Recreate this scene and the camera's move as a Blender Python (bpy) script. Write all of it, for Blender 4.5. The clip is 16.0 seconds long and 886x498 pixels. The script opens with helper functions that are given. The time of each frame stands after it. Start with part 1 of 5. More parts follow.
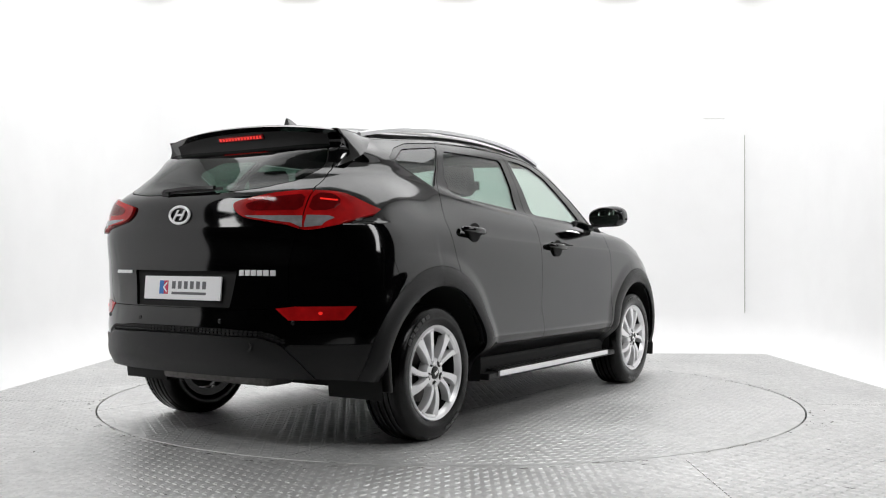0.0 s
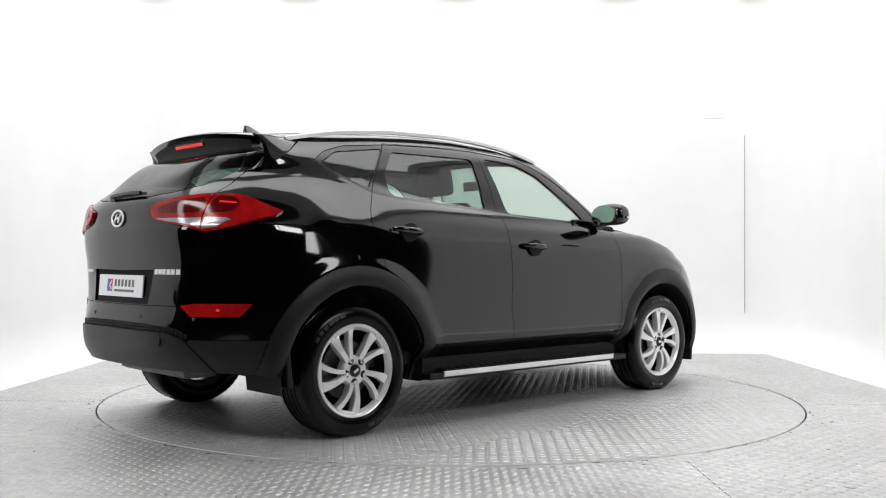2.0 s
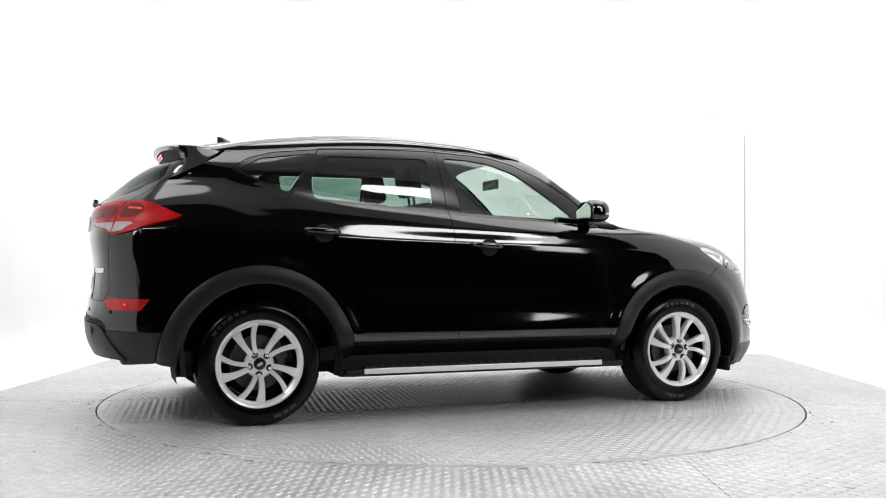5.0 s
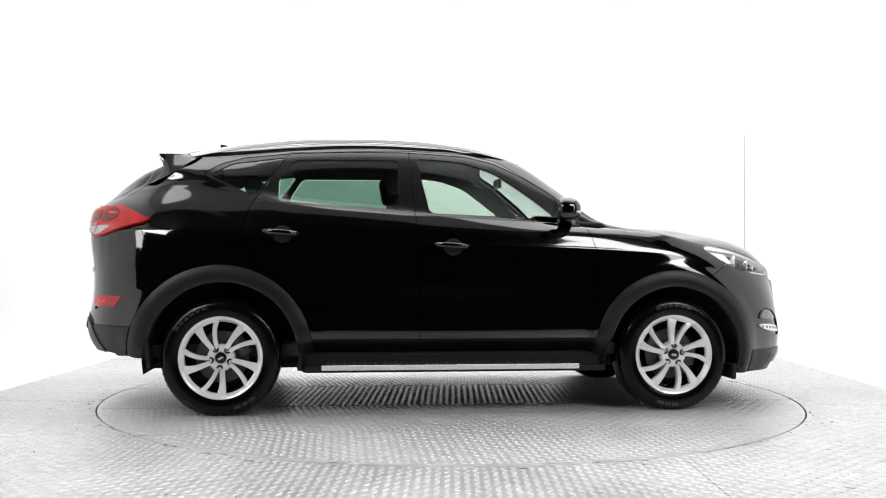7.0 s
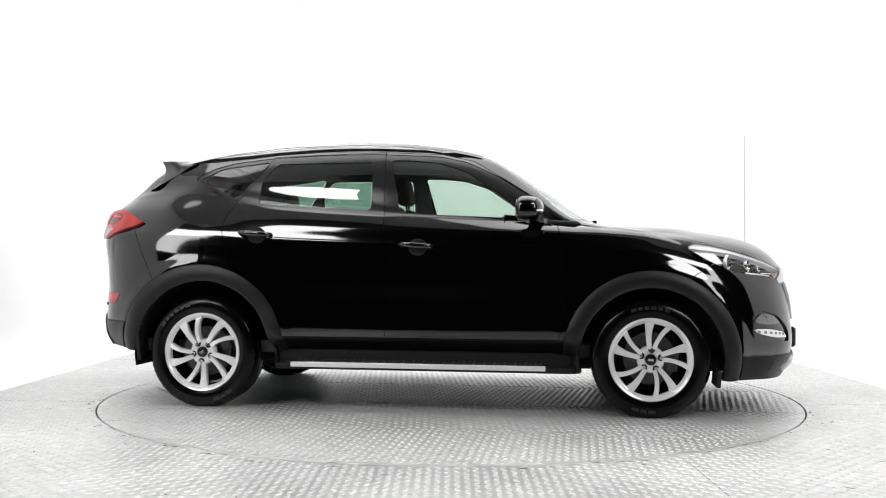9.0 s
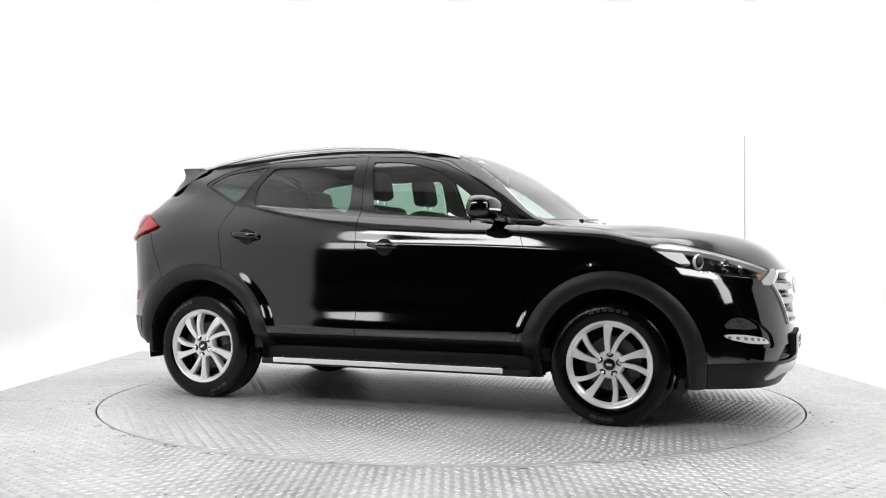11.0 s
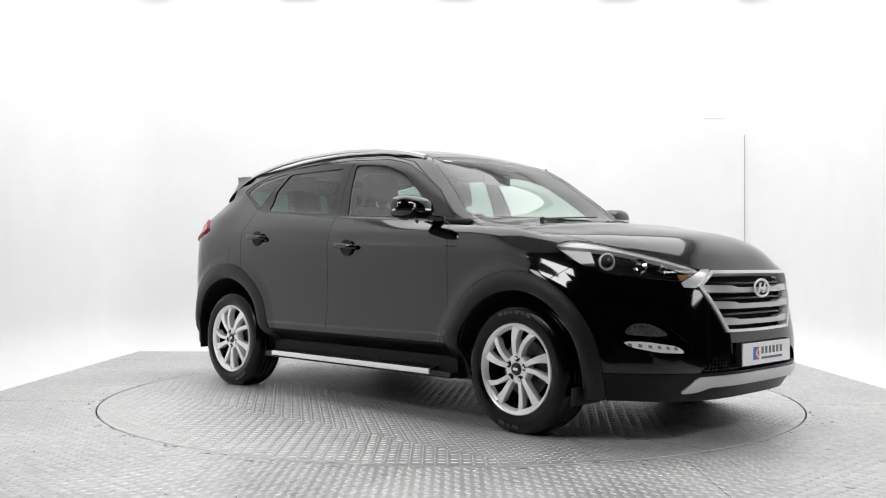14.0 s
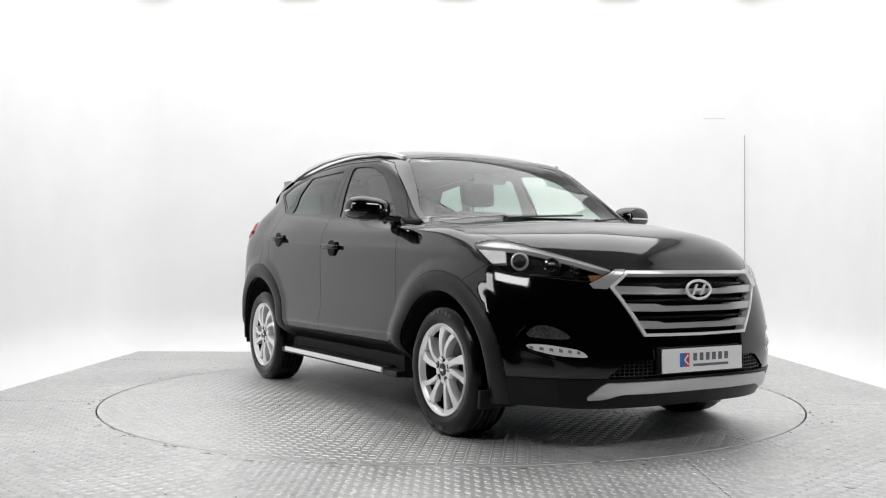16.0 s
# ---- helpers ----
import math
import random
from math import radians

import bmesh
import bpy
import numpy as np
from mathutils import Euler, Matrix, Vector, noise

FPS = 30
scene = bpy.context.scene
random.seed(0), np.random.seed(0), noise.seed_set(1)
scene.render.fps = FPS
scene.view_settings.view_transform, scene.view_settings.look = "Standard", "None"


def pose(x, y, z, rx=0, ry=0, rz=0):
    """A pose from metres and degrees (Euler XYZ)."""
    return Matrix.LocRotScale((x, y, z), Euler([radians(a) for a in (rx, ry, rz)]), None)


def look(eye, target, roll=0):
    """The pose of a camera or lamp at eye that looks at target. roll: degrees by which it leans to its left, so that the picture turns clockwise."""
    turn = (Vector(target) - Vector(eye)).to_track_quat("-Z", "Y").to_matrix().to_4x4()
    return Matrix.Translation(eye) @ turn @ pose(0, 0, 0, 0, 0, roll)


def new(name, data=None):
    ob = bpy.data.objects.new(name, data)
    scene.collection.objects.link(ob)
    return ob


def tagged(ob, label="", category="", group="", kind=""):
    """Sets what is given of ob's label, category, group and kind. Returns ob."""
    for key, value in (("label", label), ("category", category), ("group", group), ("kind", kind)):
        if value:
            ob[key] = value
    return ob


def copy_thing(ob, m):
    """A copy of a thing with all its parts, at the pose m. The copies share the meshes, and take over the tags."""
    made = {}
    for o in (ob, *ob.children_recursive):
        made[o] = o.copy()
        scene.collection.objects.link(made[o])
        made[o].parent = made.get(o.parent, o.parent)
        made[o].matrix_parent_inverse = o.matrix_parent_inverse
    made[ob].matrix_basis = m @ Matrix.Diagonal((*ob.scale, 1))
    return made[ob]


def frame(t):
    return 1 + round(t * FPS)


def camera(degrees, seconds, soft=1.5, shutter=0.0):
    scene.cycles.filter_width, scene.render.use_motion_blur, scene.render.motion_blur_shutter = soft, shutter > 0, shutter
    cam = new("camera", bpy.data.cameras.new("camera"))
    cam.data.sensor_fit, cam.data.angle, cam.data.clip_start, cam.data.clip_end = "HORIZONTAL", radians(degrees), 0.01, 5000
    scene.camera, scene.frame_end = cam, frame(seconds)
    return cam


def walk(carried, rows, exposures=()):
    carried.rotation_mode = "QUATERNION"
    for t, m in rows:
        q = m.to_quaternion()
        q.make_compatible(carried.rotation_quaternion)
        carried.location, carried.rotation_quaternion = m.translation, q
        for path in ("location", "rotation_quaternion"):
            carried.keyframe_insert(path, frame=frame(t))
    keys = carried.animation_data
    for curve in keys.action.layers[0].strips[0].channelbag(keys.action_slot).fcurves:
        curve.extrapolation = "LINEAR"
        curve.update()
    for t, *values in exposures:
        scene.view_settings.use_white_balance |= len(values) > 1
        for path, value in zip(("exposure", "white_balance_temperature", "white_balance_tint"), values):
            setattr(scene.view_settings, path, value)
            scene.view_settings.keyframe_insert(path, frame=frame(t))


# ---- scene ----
cam = camera(50.47, 16.0, soft=1.1)
EYE = Vector((0.0, -6.311, 0.886))
_yaw, _pitch = radians(-0.464), radians(0.774)
AIM = EYE + Vector((math.sin(_yaw) * math.cos(_pitch), math.cos(_yaw) * math.cos(_pitch), math.sin(_pitch)))
walk(cam, [(0.0, look(EYE, AIM, 0.199)), (16.0, look(EYE, AIM, 0.199))],
     exposures=[(0.0, -0.05), (3.5, 0.01), (6.5, 0.33), (9.0, 0.33), (12.5, 0.06), (16.0, -0.09)])

# ---- light: a white studio bay, lit by unseen area lamps, open to a dark hall behind the camera ----
world = bpy.data.worlds.new("world")
scene.world = world
world.use_nodes = True
world.node_tree.nodes["Background"].inputs[0].default_value = (0.004, 0.004, 0.0045, 1)
world.node_tree.nodes["Background"].inputs[1].default_value = 1.0


def area_lamp(x, y, z, sx, sy, watts, tilt=0.0):
    data = bpy.data.lights.new("panel_light", "AREA")
    data.shape, data.size, data.size_y, data.energy = "RECTANGLE", sx, sy, watts
    data.color = (1.0, 1.0, 1.0)
    ob = new("panel_light", data)
    ob.matrix_world = pose(x, y, z, tilt)
    return ob


# added fill lamps: a dim sheet under the bay's ceiling, two bars over its open front; an upright softbox at each side
# wall's end
area_lamp(0.0, 0.85, 4.27, 6.0, 4.2, 195)
for side in (-1, 1):
    bar = area_lamp(0, 0, 0, 2.6, 1.1, 98)
    bar.matrix_world = look((side * 3.7, -4.4, 4.3), (side * 0.3, 0.9, 1.0))
    strip = area_lamp(0, 0, 0, 0.5, 1.6, 15)
    strip.matrix_world = look((side * 3.5, -2.95, 2.3), (side * 0.3, 0.3, 0.6))


# ---- materials ----
def material(name, base, rough=0.5, metal=0.0, noise_scale=0.0, noise_amount=0.0, bump=0.0, bump_scale=200.0, coat=0.0,
             rough_var=0.0, stain=0.0, stain_scale=1.2):
    """A principled surface with colour variation at two scales, roughness variation and fine relief."""
    m = bpy.data.materials.new(name)
    m.use_nodes = True
    nt = m.node_tree
    b = nt.nodes["Principled BSDF"]
    b.inputs["Base Color"].default_value = (*base, 1)
    b.inputs["Roughness"].default_value = rough
    b.inputs["Metallic"].default_value = metal
    b.inputs["Coat Weight"].default_value = coat
    b.inputs["Coat Roughness"].default_value = 0.03
    if noise_amount or bump or rough_var or stain:
        co = nt.nodes.new("ShaderNodeTexCoord")
    if noise_amount or stain:
        fine = nt.nodes.new("ShaderNodeTexNoise")
        fine.inputs["Scale"].default_value = noise_scale or 40.0
        fine.inputs["Detail"].default_value = 6
        broad = nt.nodes.new("ShaderNodeTexNoise")
        broad.inputs["Scale"].default_value = stain_scale
        broad.inputs["Detail"].default_value = 5
        nt.links.new(co.outputs["Object"], fine.inputs["Vector"])
        nt.links.new(co.outputs["Object"], broad.inputs["Vector"])
        a = nt.nodes.new("ShaderNodeMapRange")
        a.inputs["From Min"].default_value, a.inputs["From Max"].default_value = 0.3, 0.7
        a.inputs["To Min"].default_value, a.inputs["To Max"].default_value = 1 - noise_amount, 1 + noise_amount
        nt.links.new(fine.outputs["Fac"], a.inputs["Value"])
        c = nt.nodes.new("ShaderNodeMapRange")
        c.inputs["From Min"].default_value, c.inputs["From Max"].default_value = 0.3, 0.7
        c.inputs["To Min"].default_value, c.inputs["To Max"].default_value = 1 - stain, 1 + stain
        nt.links.new(broad.outputs["Fac"], c.inputs["Value"])
        mul = nt.nodes.new("ShaderNodeMath")
        mul.operation = "MULTIPLY"
        nt.links.new(a.outputs[0], mul.inputs[0])
        nt.links.new(c.outputs[0], mul.inputs[1])
        sc = nt.nodes.new("ShaderNodeVectorMath")
        sc.operation = "SCALE"
        sc.inputs[0].default_value = base
        nt.links.new(mul.outputs[0], sc.inputs["Scale"])
        nt.links.new(sc.outputs[0], b.inputs["Base Color"])
        if rough_var:
            d = nt.nodes.new("ShaderNodeMapRange")
            d.inputs["From Min"].default_value, d.inputs["From Max"].default_value = 0.3, 0.7
            d.inputs["To Min"].default_value, d.inputs["To Max"].default_value = rough - rough_var, rough + rough_var
            nt.links.new(broad.outputs["Fac"], d.inputs["Value"])
            nt.links.new(d.outputs[0], b.inputs["Roughness"])
    if bump:
        tex = nt.nodes.new("ShaderNodeTexNoise")
        tex.inputs["Scale"].default_value = bump_scale
        tex.inputs["Detail"].default_value = 4
        nt.links.new(co.outputs["Object"], tex.inputs["Vector"])
        bp = nt.nodes.new("ShaderNodeBump")
        bp.inputs["Strength"].default_value = bump
        bp.inputs["Distance"].default_value = 0.002
        nt.links.new(tex.outputs["Fac"], bp.inputs["Height"])
        nt.links.new(bp.outputs[0], b.inputs["Normal"])
    return m


def glass_material(name, tint, rough=0.0, gloss=0.085):
    """A thin pane: tinted straight-through light with a mirror sheen that grows towards grazing."""
    m = bpy.data.materials.new(name)
    m.use_nodes = True
    nt = m.node_tree
    nt.nodes.remove(nt.nodes["Principled BSDF"])
    tr = nt.nodes.new("ShaderNodeBsdfTransparent")
    tr.inputs[0].default_value = (*tint, 1)
    gl = nt.nodes.new("ShaderNodeBsdfGlossy")
    gl.inputs["Roughness"].default_value = rough
    lw = nt.nodes.new("ShaderNodeLayerWeight")
    lw.inputs["Blend"].default_value = 0.5
    pw = nt.nodes.new("ShaderNodeMath")
    pw.operation = "POWER"
    pw.inputs[1].default_value = 5.0
    nt.links.new(lw.outputs["Facing"], pw.inputs[0])
    fr = nt.nodes.new("ShaderNodeMath")
    fr.operation = "MULTIPLY_ADD"
    fr.inputs[1].default_value, fr.inputs[2].default_value = 0.9, gloss
    nt.links.new(pw.outputs[0], fr.inputs[0])
    mix = nt.nodes.new("ShaderNodeMixShader")
    nt.links.new(fr.outputs[0], mix.inputs[0])
    nt.links.new(tr.outputs[0], mix.inputs[1])
    nt.links.new(gl.outputs[0], mix.inputs[2])
    nt.links.new(mix.outputs[0], nt.nodes["Material Output"].inputs["Surface"])
    return m


PAINT = material("black_gloss_paint", (0.0012, 0.0012, 0.0013), 0.065)
PAINT.node_tree.nodes["Principled BSDF"].inputs["IOR"].default_value = 1.72
PLASTIC = material("grey_textured_plastic", (0.009, 0.009, 0.0094), 0.4, bump=0.25, bump_scale=900, noise_scale=60, noise_amount=0.08)
SKIRT = material("black_satin_plastic", (0.004, 0.004, 0.0042), 0.33, bump=0.12, bump_scale=900, noise_scale=60, noise_amount=0.08)
DARK = material("matt_black", (0.004, 0.004, 0.004), 0.8)
GLOSS_TRIM = material("black_window_trim", (0.008, 0.008, 0.008), 0.25)
RUBBER = material("tyre_rubber", (0.0025, 0.0025, 0.0025), 0.16, bump=0.15, bump_scale=400, noise_scale=30, noise_amount=0.2)
RUBBER.node_tree.nodes["Principled BSDF"].inputs["IOR"].default_value = 1.3
SKIRT.node_tree.nodes["Principled BSDF"].inputs["IOR"].default_value = 1.3
PLASTIC.node_tree.nodes["Principled BSDF"].inputs["IOR"].default_value = 1.38
ALLOY = material("silver_alloy", (0.9, 0.9, 0.91), 0.27, 0.35, noise_scale=120, noise_amount=0.04)
RAIL = material("brushed_rail_silver", (0.72, 0.72, 0.73), 0.35, 0.2, noise_scale=120, noise_amount=0.04)
CHROME = material("chrome", (0.8, 0.8, 0.8), 0.07, 1.0)
SATIN = material("satin_silver", (0.6, 0.6, 0.61), 0.3, 0.5, noise_scale=150, noise_amount=0.05)
WALLPAINT = material("white_wall_paint", (0.91, 0.91, 0.912), 0.75, noise_scale=3, noise_amount=0.012, stain=0.015, stain_scale=0.6, bump=0.05, bump_scale=60)
STEEL = material("worn_steel_plate", (0.62, 0.618, 0.613), 0.42, 0.5, noise_scale=14, noise_amount=0.16, stain=0.12, stain_scale=1.1,
                 rough_var=0.1, bump=0.15, bump_scale=90)
WORN = material("polished_tread_tops", (0.64, 0.638, 0.633), 0.4, 0.5, noise_scale=25, noise_amount=0.15, stain=0.12, stain_scale=1.1)
CEILGREY = material("white_ceiling_paint", (0.6, 0.6, 0.6), 0.8, noise_scale=3, noise_amount=0.05)
# near-black colour stands in for the missing light in the unseen hall
HALLDARK = material("unseen_near_black_hall", (0.015, 0.015, 0.016), 0.8, noise_scale=4, noise_amount=0.2)


# ---- building helpers ----
def mesh_object(name, verts, faces, mat, parent=None, label="", smooth=True, normals=None):
    me = bpy.data.meshes.new(name)
    me.from_pydata([tuple(map(float, v)) for v in verts], [], [tuple(map(int, f)) for f in faces])
    me.materials.append(mat)
    if smooth:
        me.polygons.foreach_set("use_smooth", [True] * len(me.polygons))
    if normals is not None:
        me.normals_split_custom_set_from_vertices([tuple(map(float, n)) for n in normals])
    me.update()
    ob = new(name, me)
    if parent is not None:
        ob.parent = parent
    if label:
        tagged(ob, label)
    return ob


def part(name, bm, mat, parent, label="", smooth=None):
    """One mesh object under a thing or a part, from a bmesh. smooth: the angle in degrees up to which edges are shaded smooth."""
    me = bpy.data.meshes.new(name)
    bmesh.ops.recalc_face_normals(bm, faces=bm.faces)
    if smooth is not None:
        for f in bm.faces:
            f.smooth = True
        for e in bm.edges:
            if len(e.link_faces) == 2 and e.calc_face_angle(0) > radians(smooth):
                e.smooth = False
    bm.to_mesh(me)
    bm.free()
    me.materials.append(mat)
    ob = new(name, me)
    if parent is not None:
        ob.parent = parent
    if label:
        tagged(ob, label)
    return ob


def box(x0, x1, y0, y1, z0, z1, bevel=0.0, segments=2):
    bm = bmesh.new()
    bmesh.ops.create_cube(bm, size=1.0)
    bmesh.ops.transform(bm, matrix=Matrix.Translation(((x0 + x1) / 2, (y0 + y1) / 2, (z0 + z1) / 2))
                        @ Matrix.Diagonal((x1 - x0, y1 - y0, z1 - z0, 1)), verts=bm.verts)
    if bevel:
        bmesh.ops.bevel(bm, geom=bm.edges[:], offset=bevel, segments=segments, affect="EDGES", profile=0.6)
    return bm


def sweep(profile, path_points, closed_profile=True, frames=None):
    """A bmesh that carries a flat profile [(a, b)] along points; a across (sideways), b up."""
    bm = bmesh.new()
    pts = [Vector(p) for p in path_points]
    rings = []
    for i, p in enumerate(pts):
        t = (pts[min(i + 1, len(pts) - 1)] - pts[max(i - 1, 0)]).normalized()
        side = t.cross(Vector((0, 0, 1)))
        side = side.normalized() if side.length > 1e-6 else Vector((1, 0, 0))
        up = side.cross(t).normalized()
        rings.append([bm.verts.new(p + side * a + up * b) for a, b in profile])
    k = len(profile)
    for r, s in zip(rings, rings[1:]):
        for i in range(k if closed_profile else k - 1):
            bm.faces.new((r[i], r[(i + 1) % k], s[(i + 1) % k], s[i]))
    if closed_profile:
        bm.faces.new(rings[0])
        bm.faces.new(list(reversed(rings[-1])))
    return bm


def lathe(profile, steps, axis="y"):
    """A bmesh turned round the y axis from [(radius, along)]."""
    bm = bmesh.new()
    rings = []
    for i in range(steps):
        a = 2 * math.pi * i / steps
        rings.append([bm.verts.new((r * math.cos(a), h, r * math.sin(a))) for r, h in profile])
    for i in range(steps):
        r, s = rings[i], rings[(i + 1) % steps]
        for j in range(len(profile) - 1):
            if profile[j][0] < 1e-6 and profile[j + 1][0] < 1e-6:
                continue
            bm.faces.new((r[j], r[j + 1], s[j + 1], s[j]))
    bmesh.ops.remove_doubles(bm, verts=bm.verts, dist=1e-5)
    return bm


# ---- the studio bay ----
BEIGE = material("beige_enamel", (0.8, 0.78, 0.68), 0.5)
JOINT = material("grey_joint", (0.42, 0.42, 0.38), 0.8)
FLOOR_L, FLOOR_R, FLOOR_B = -3.05, 3.07, 2.88
COVE, HIGH = 0.36, 4.3
TABLE_R = 2.22


def bay_profile():
    """Plan line of the wall foot: along the left side, across the back and down the right side, with tight rounded corners."""
    pts = [(FLOOR_L, -2.5)]
    pts += [(FLOOR_L, -2.5 + i * 0.5) for i in range(1, 10)]
    r = 0.06
    for k in range(7):
        a = math.pi - k * math.pi / 12
        pts.append((FLOOR_L + r + r * math.cos(a), FLOOR_B - r + r * math.sin(a)))
    for k in range(7):
        a = math.pi / 2 - k * math.pi / 12
        pts.append((FLOOR_R - r + r * math.cos(a), FLOOR_B - r + r * math.sin(a)))
    pts += [(FLOOR_R, 2.0 - i * 0.5) for i in range(0, 8)]
    return pts


def cove_section():
    """(out, up) from the floor's edge: a curved foot and a straight wall."""
    sec = [(COVE * math.sin(k * math.pi / 20), COVE * (1 - math.cos(k * math.pi / 20))) for k in range(11)]
    return sec + [(COVE, z) for z in (0.8, 1.4, 2.0, 2.6, 3.2, 3.8, HIGH)]


def build_bay():
    pts = [Vector((x, y, 0)) for x, y in bay_profile()]
    sec = cove_section()
    sec = sec + [(a + 0.12, b) for a, b in reversed(sec)]
    bm = bmesh.new()
    rings = []
    for i, p in enumerate(pts):
        t = (pts[min(i + 1, len(pts) - 1)] - pts[max(i - 1, 0)]).normalized()
        out = Vector((-t.y, t.x, 0))
        rings.append([bm.verts.new(p + out * a + Vector((0, 0, b))) for a, b in sec])
    for r, s in zip(rings, rings[1:]):
        for j in range(len(sec)):
            bm.faces.new((r[j], s[j], s[(j + 1) % len(sec)], r[(j + 1) % len(sec)]))
    bm.faces.new(rings[0])
    bm.faces.new(rings[-1])
    ob = part("wall_bay", bm, WALLPAINT, None, smooth=50)
    tagged(ob, "seamless white painted studio wall with a coved foot", "wall", kind="structure")
    # hairline joints of a flush panel in the back wall
    for n, b in (("wall_joint_upright", (2.977, 2.983, 3.2335, 3.2385, 0.38, 2.18)), ("wall_joint_level", (2.56, 2.78, 3.2365, 3.2385, 2.345, 2.349))):
        tagged(part(n, box(*b), JOINT, None), "hairline joint of a flush wall panel", "joint", kind="structure")
    # beige lamp housings along the top of the back wall
    for x in (-3.05, -1.55, 0.05, 1.68, 3.1):
        ob = part("wall_washer", box(-0.22, 0.22, -0.09, 0.0, 0.0, 0.12, 0.012), BEIGE, None)
        ob.matrix_basis = pose(x, 3.235, 3.58)
        tagged(ob, "beige lamp housing fixed high on the white wall", "lamp housing", group="wall washers")
    # ceiling over the bay
    bm = box(FLOOR_L - 0.5, FLOOR_R + 0.5, -2.6, FLOOR_B + 0.5, HIGH + 0.004, HIGH + 0.14)
    tagged(part("ceiling", bm, CEILGREY, None), "plain white painted studio ceiling", "ceiling", kind="structure")
    # dark hall behind the camera: added unseen, near-black so the paint reflects darkness
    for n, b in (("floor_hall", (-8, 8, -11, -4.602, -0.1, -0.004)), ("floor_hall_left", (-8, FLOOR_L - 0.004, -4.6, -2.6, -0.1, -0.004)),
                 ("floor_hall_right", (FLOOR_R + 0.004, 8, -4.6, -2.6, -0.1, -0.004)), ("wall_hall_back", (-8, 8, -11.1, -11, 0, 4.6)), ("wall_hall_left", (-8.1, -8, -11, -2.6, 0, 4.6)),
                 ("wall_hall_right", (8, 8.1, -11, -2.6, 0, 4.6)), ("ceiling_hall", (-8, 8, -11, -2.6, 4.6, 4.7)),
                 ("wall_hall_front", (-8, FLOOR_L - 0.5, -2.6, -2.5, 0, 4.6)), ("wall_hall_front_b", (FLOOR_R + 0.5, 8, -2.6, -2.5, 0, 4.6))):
        tagged(part(n, box(*b), HALLDARK, None), "unseen near-black surface standing in for the unlit space before the bay", "wall", kind="structure")


def build_floor():
    bm = bmesh.new()
    outer = [bm.verts.new(v) for v in ((FLOOR_L, -4.6, 0), (FLOOR_R, -4.6, 0), (FLOOR_R, FLOOR_B, 0), (FLOOR_L, FLOOR_B, 0))]
    edges = [bm.edges.new((outer[i], outer[(i + 1) % 4])) for i in range(4)]
    ring = [bm.verts.new(((TABLE_R + 0.011) * math.cos(a), (TABLE_R + 0.011) * math.sin(a), 0)) for a in np.linspace(0, 2 * math.pi, 160, endpoint=False)]
    edges += [bm.edges.new((ring[i], ring[(i + 1) % 160])) for i in range(160)]
    bmesh.ops.triangle_fill(bm, use_beauty=True, edges=edges)
    # pit wall round the turntable
    low = [bm.verts.new((v.co.x, v.co.y, -0.05)) for v in ring]
    for i in range(160):
        bm.faces.new((ring[i], ring[(i + 1) % 160], low[(i + 1) % 160], low[i]))
    ob = part("floor", bm, STEEL, None)
    tagged(ob, "grey steel tread plate floor, worn and scuffed", "floor", kind="structure")
    bm = bmesh.new()
    bmesh.ops.create_circle(bm, cap_ends=True, radius=2.4, segments=64)
    bmesh.ops.translate(bm, verts=bm.verts, vec=(0, 0, -0.045))
    tagged(part("pit_floor", bm, DARK, None), "dark pit under the turntable", "floor", kind="structure")


build_bay()
build_floor()
turntable = tagged(new("turntable"), "round steel tread plate turntable flush with the floor", "turntable")
part("disc", lathe([(0, -0.03), (TABLE_R, -0.03), (TABLE_R, -0.002), (TABLE_R - 0.002, 0.0), (0, 0.0)], 160), STEEL, turntable).matrix_basis = pose(0, 0, 0, 90)
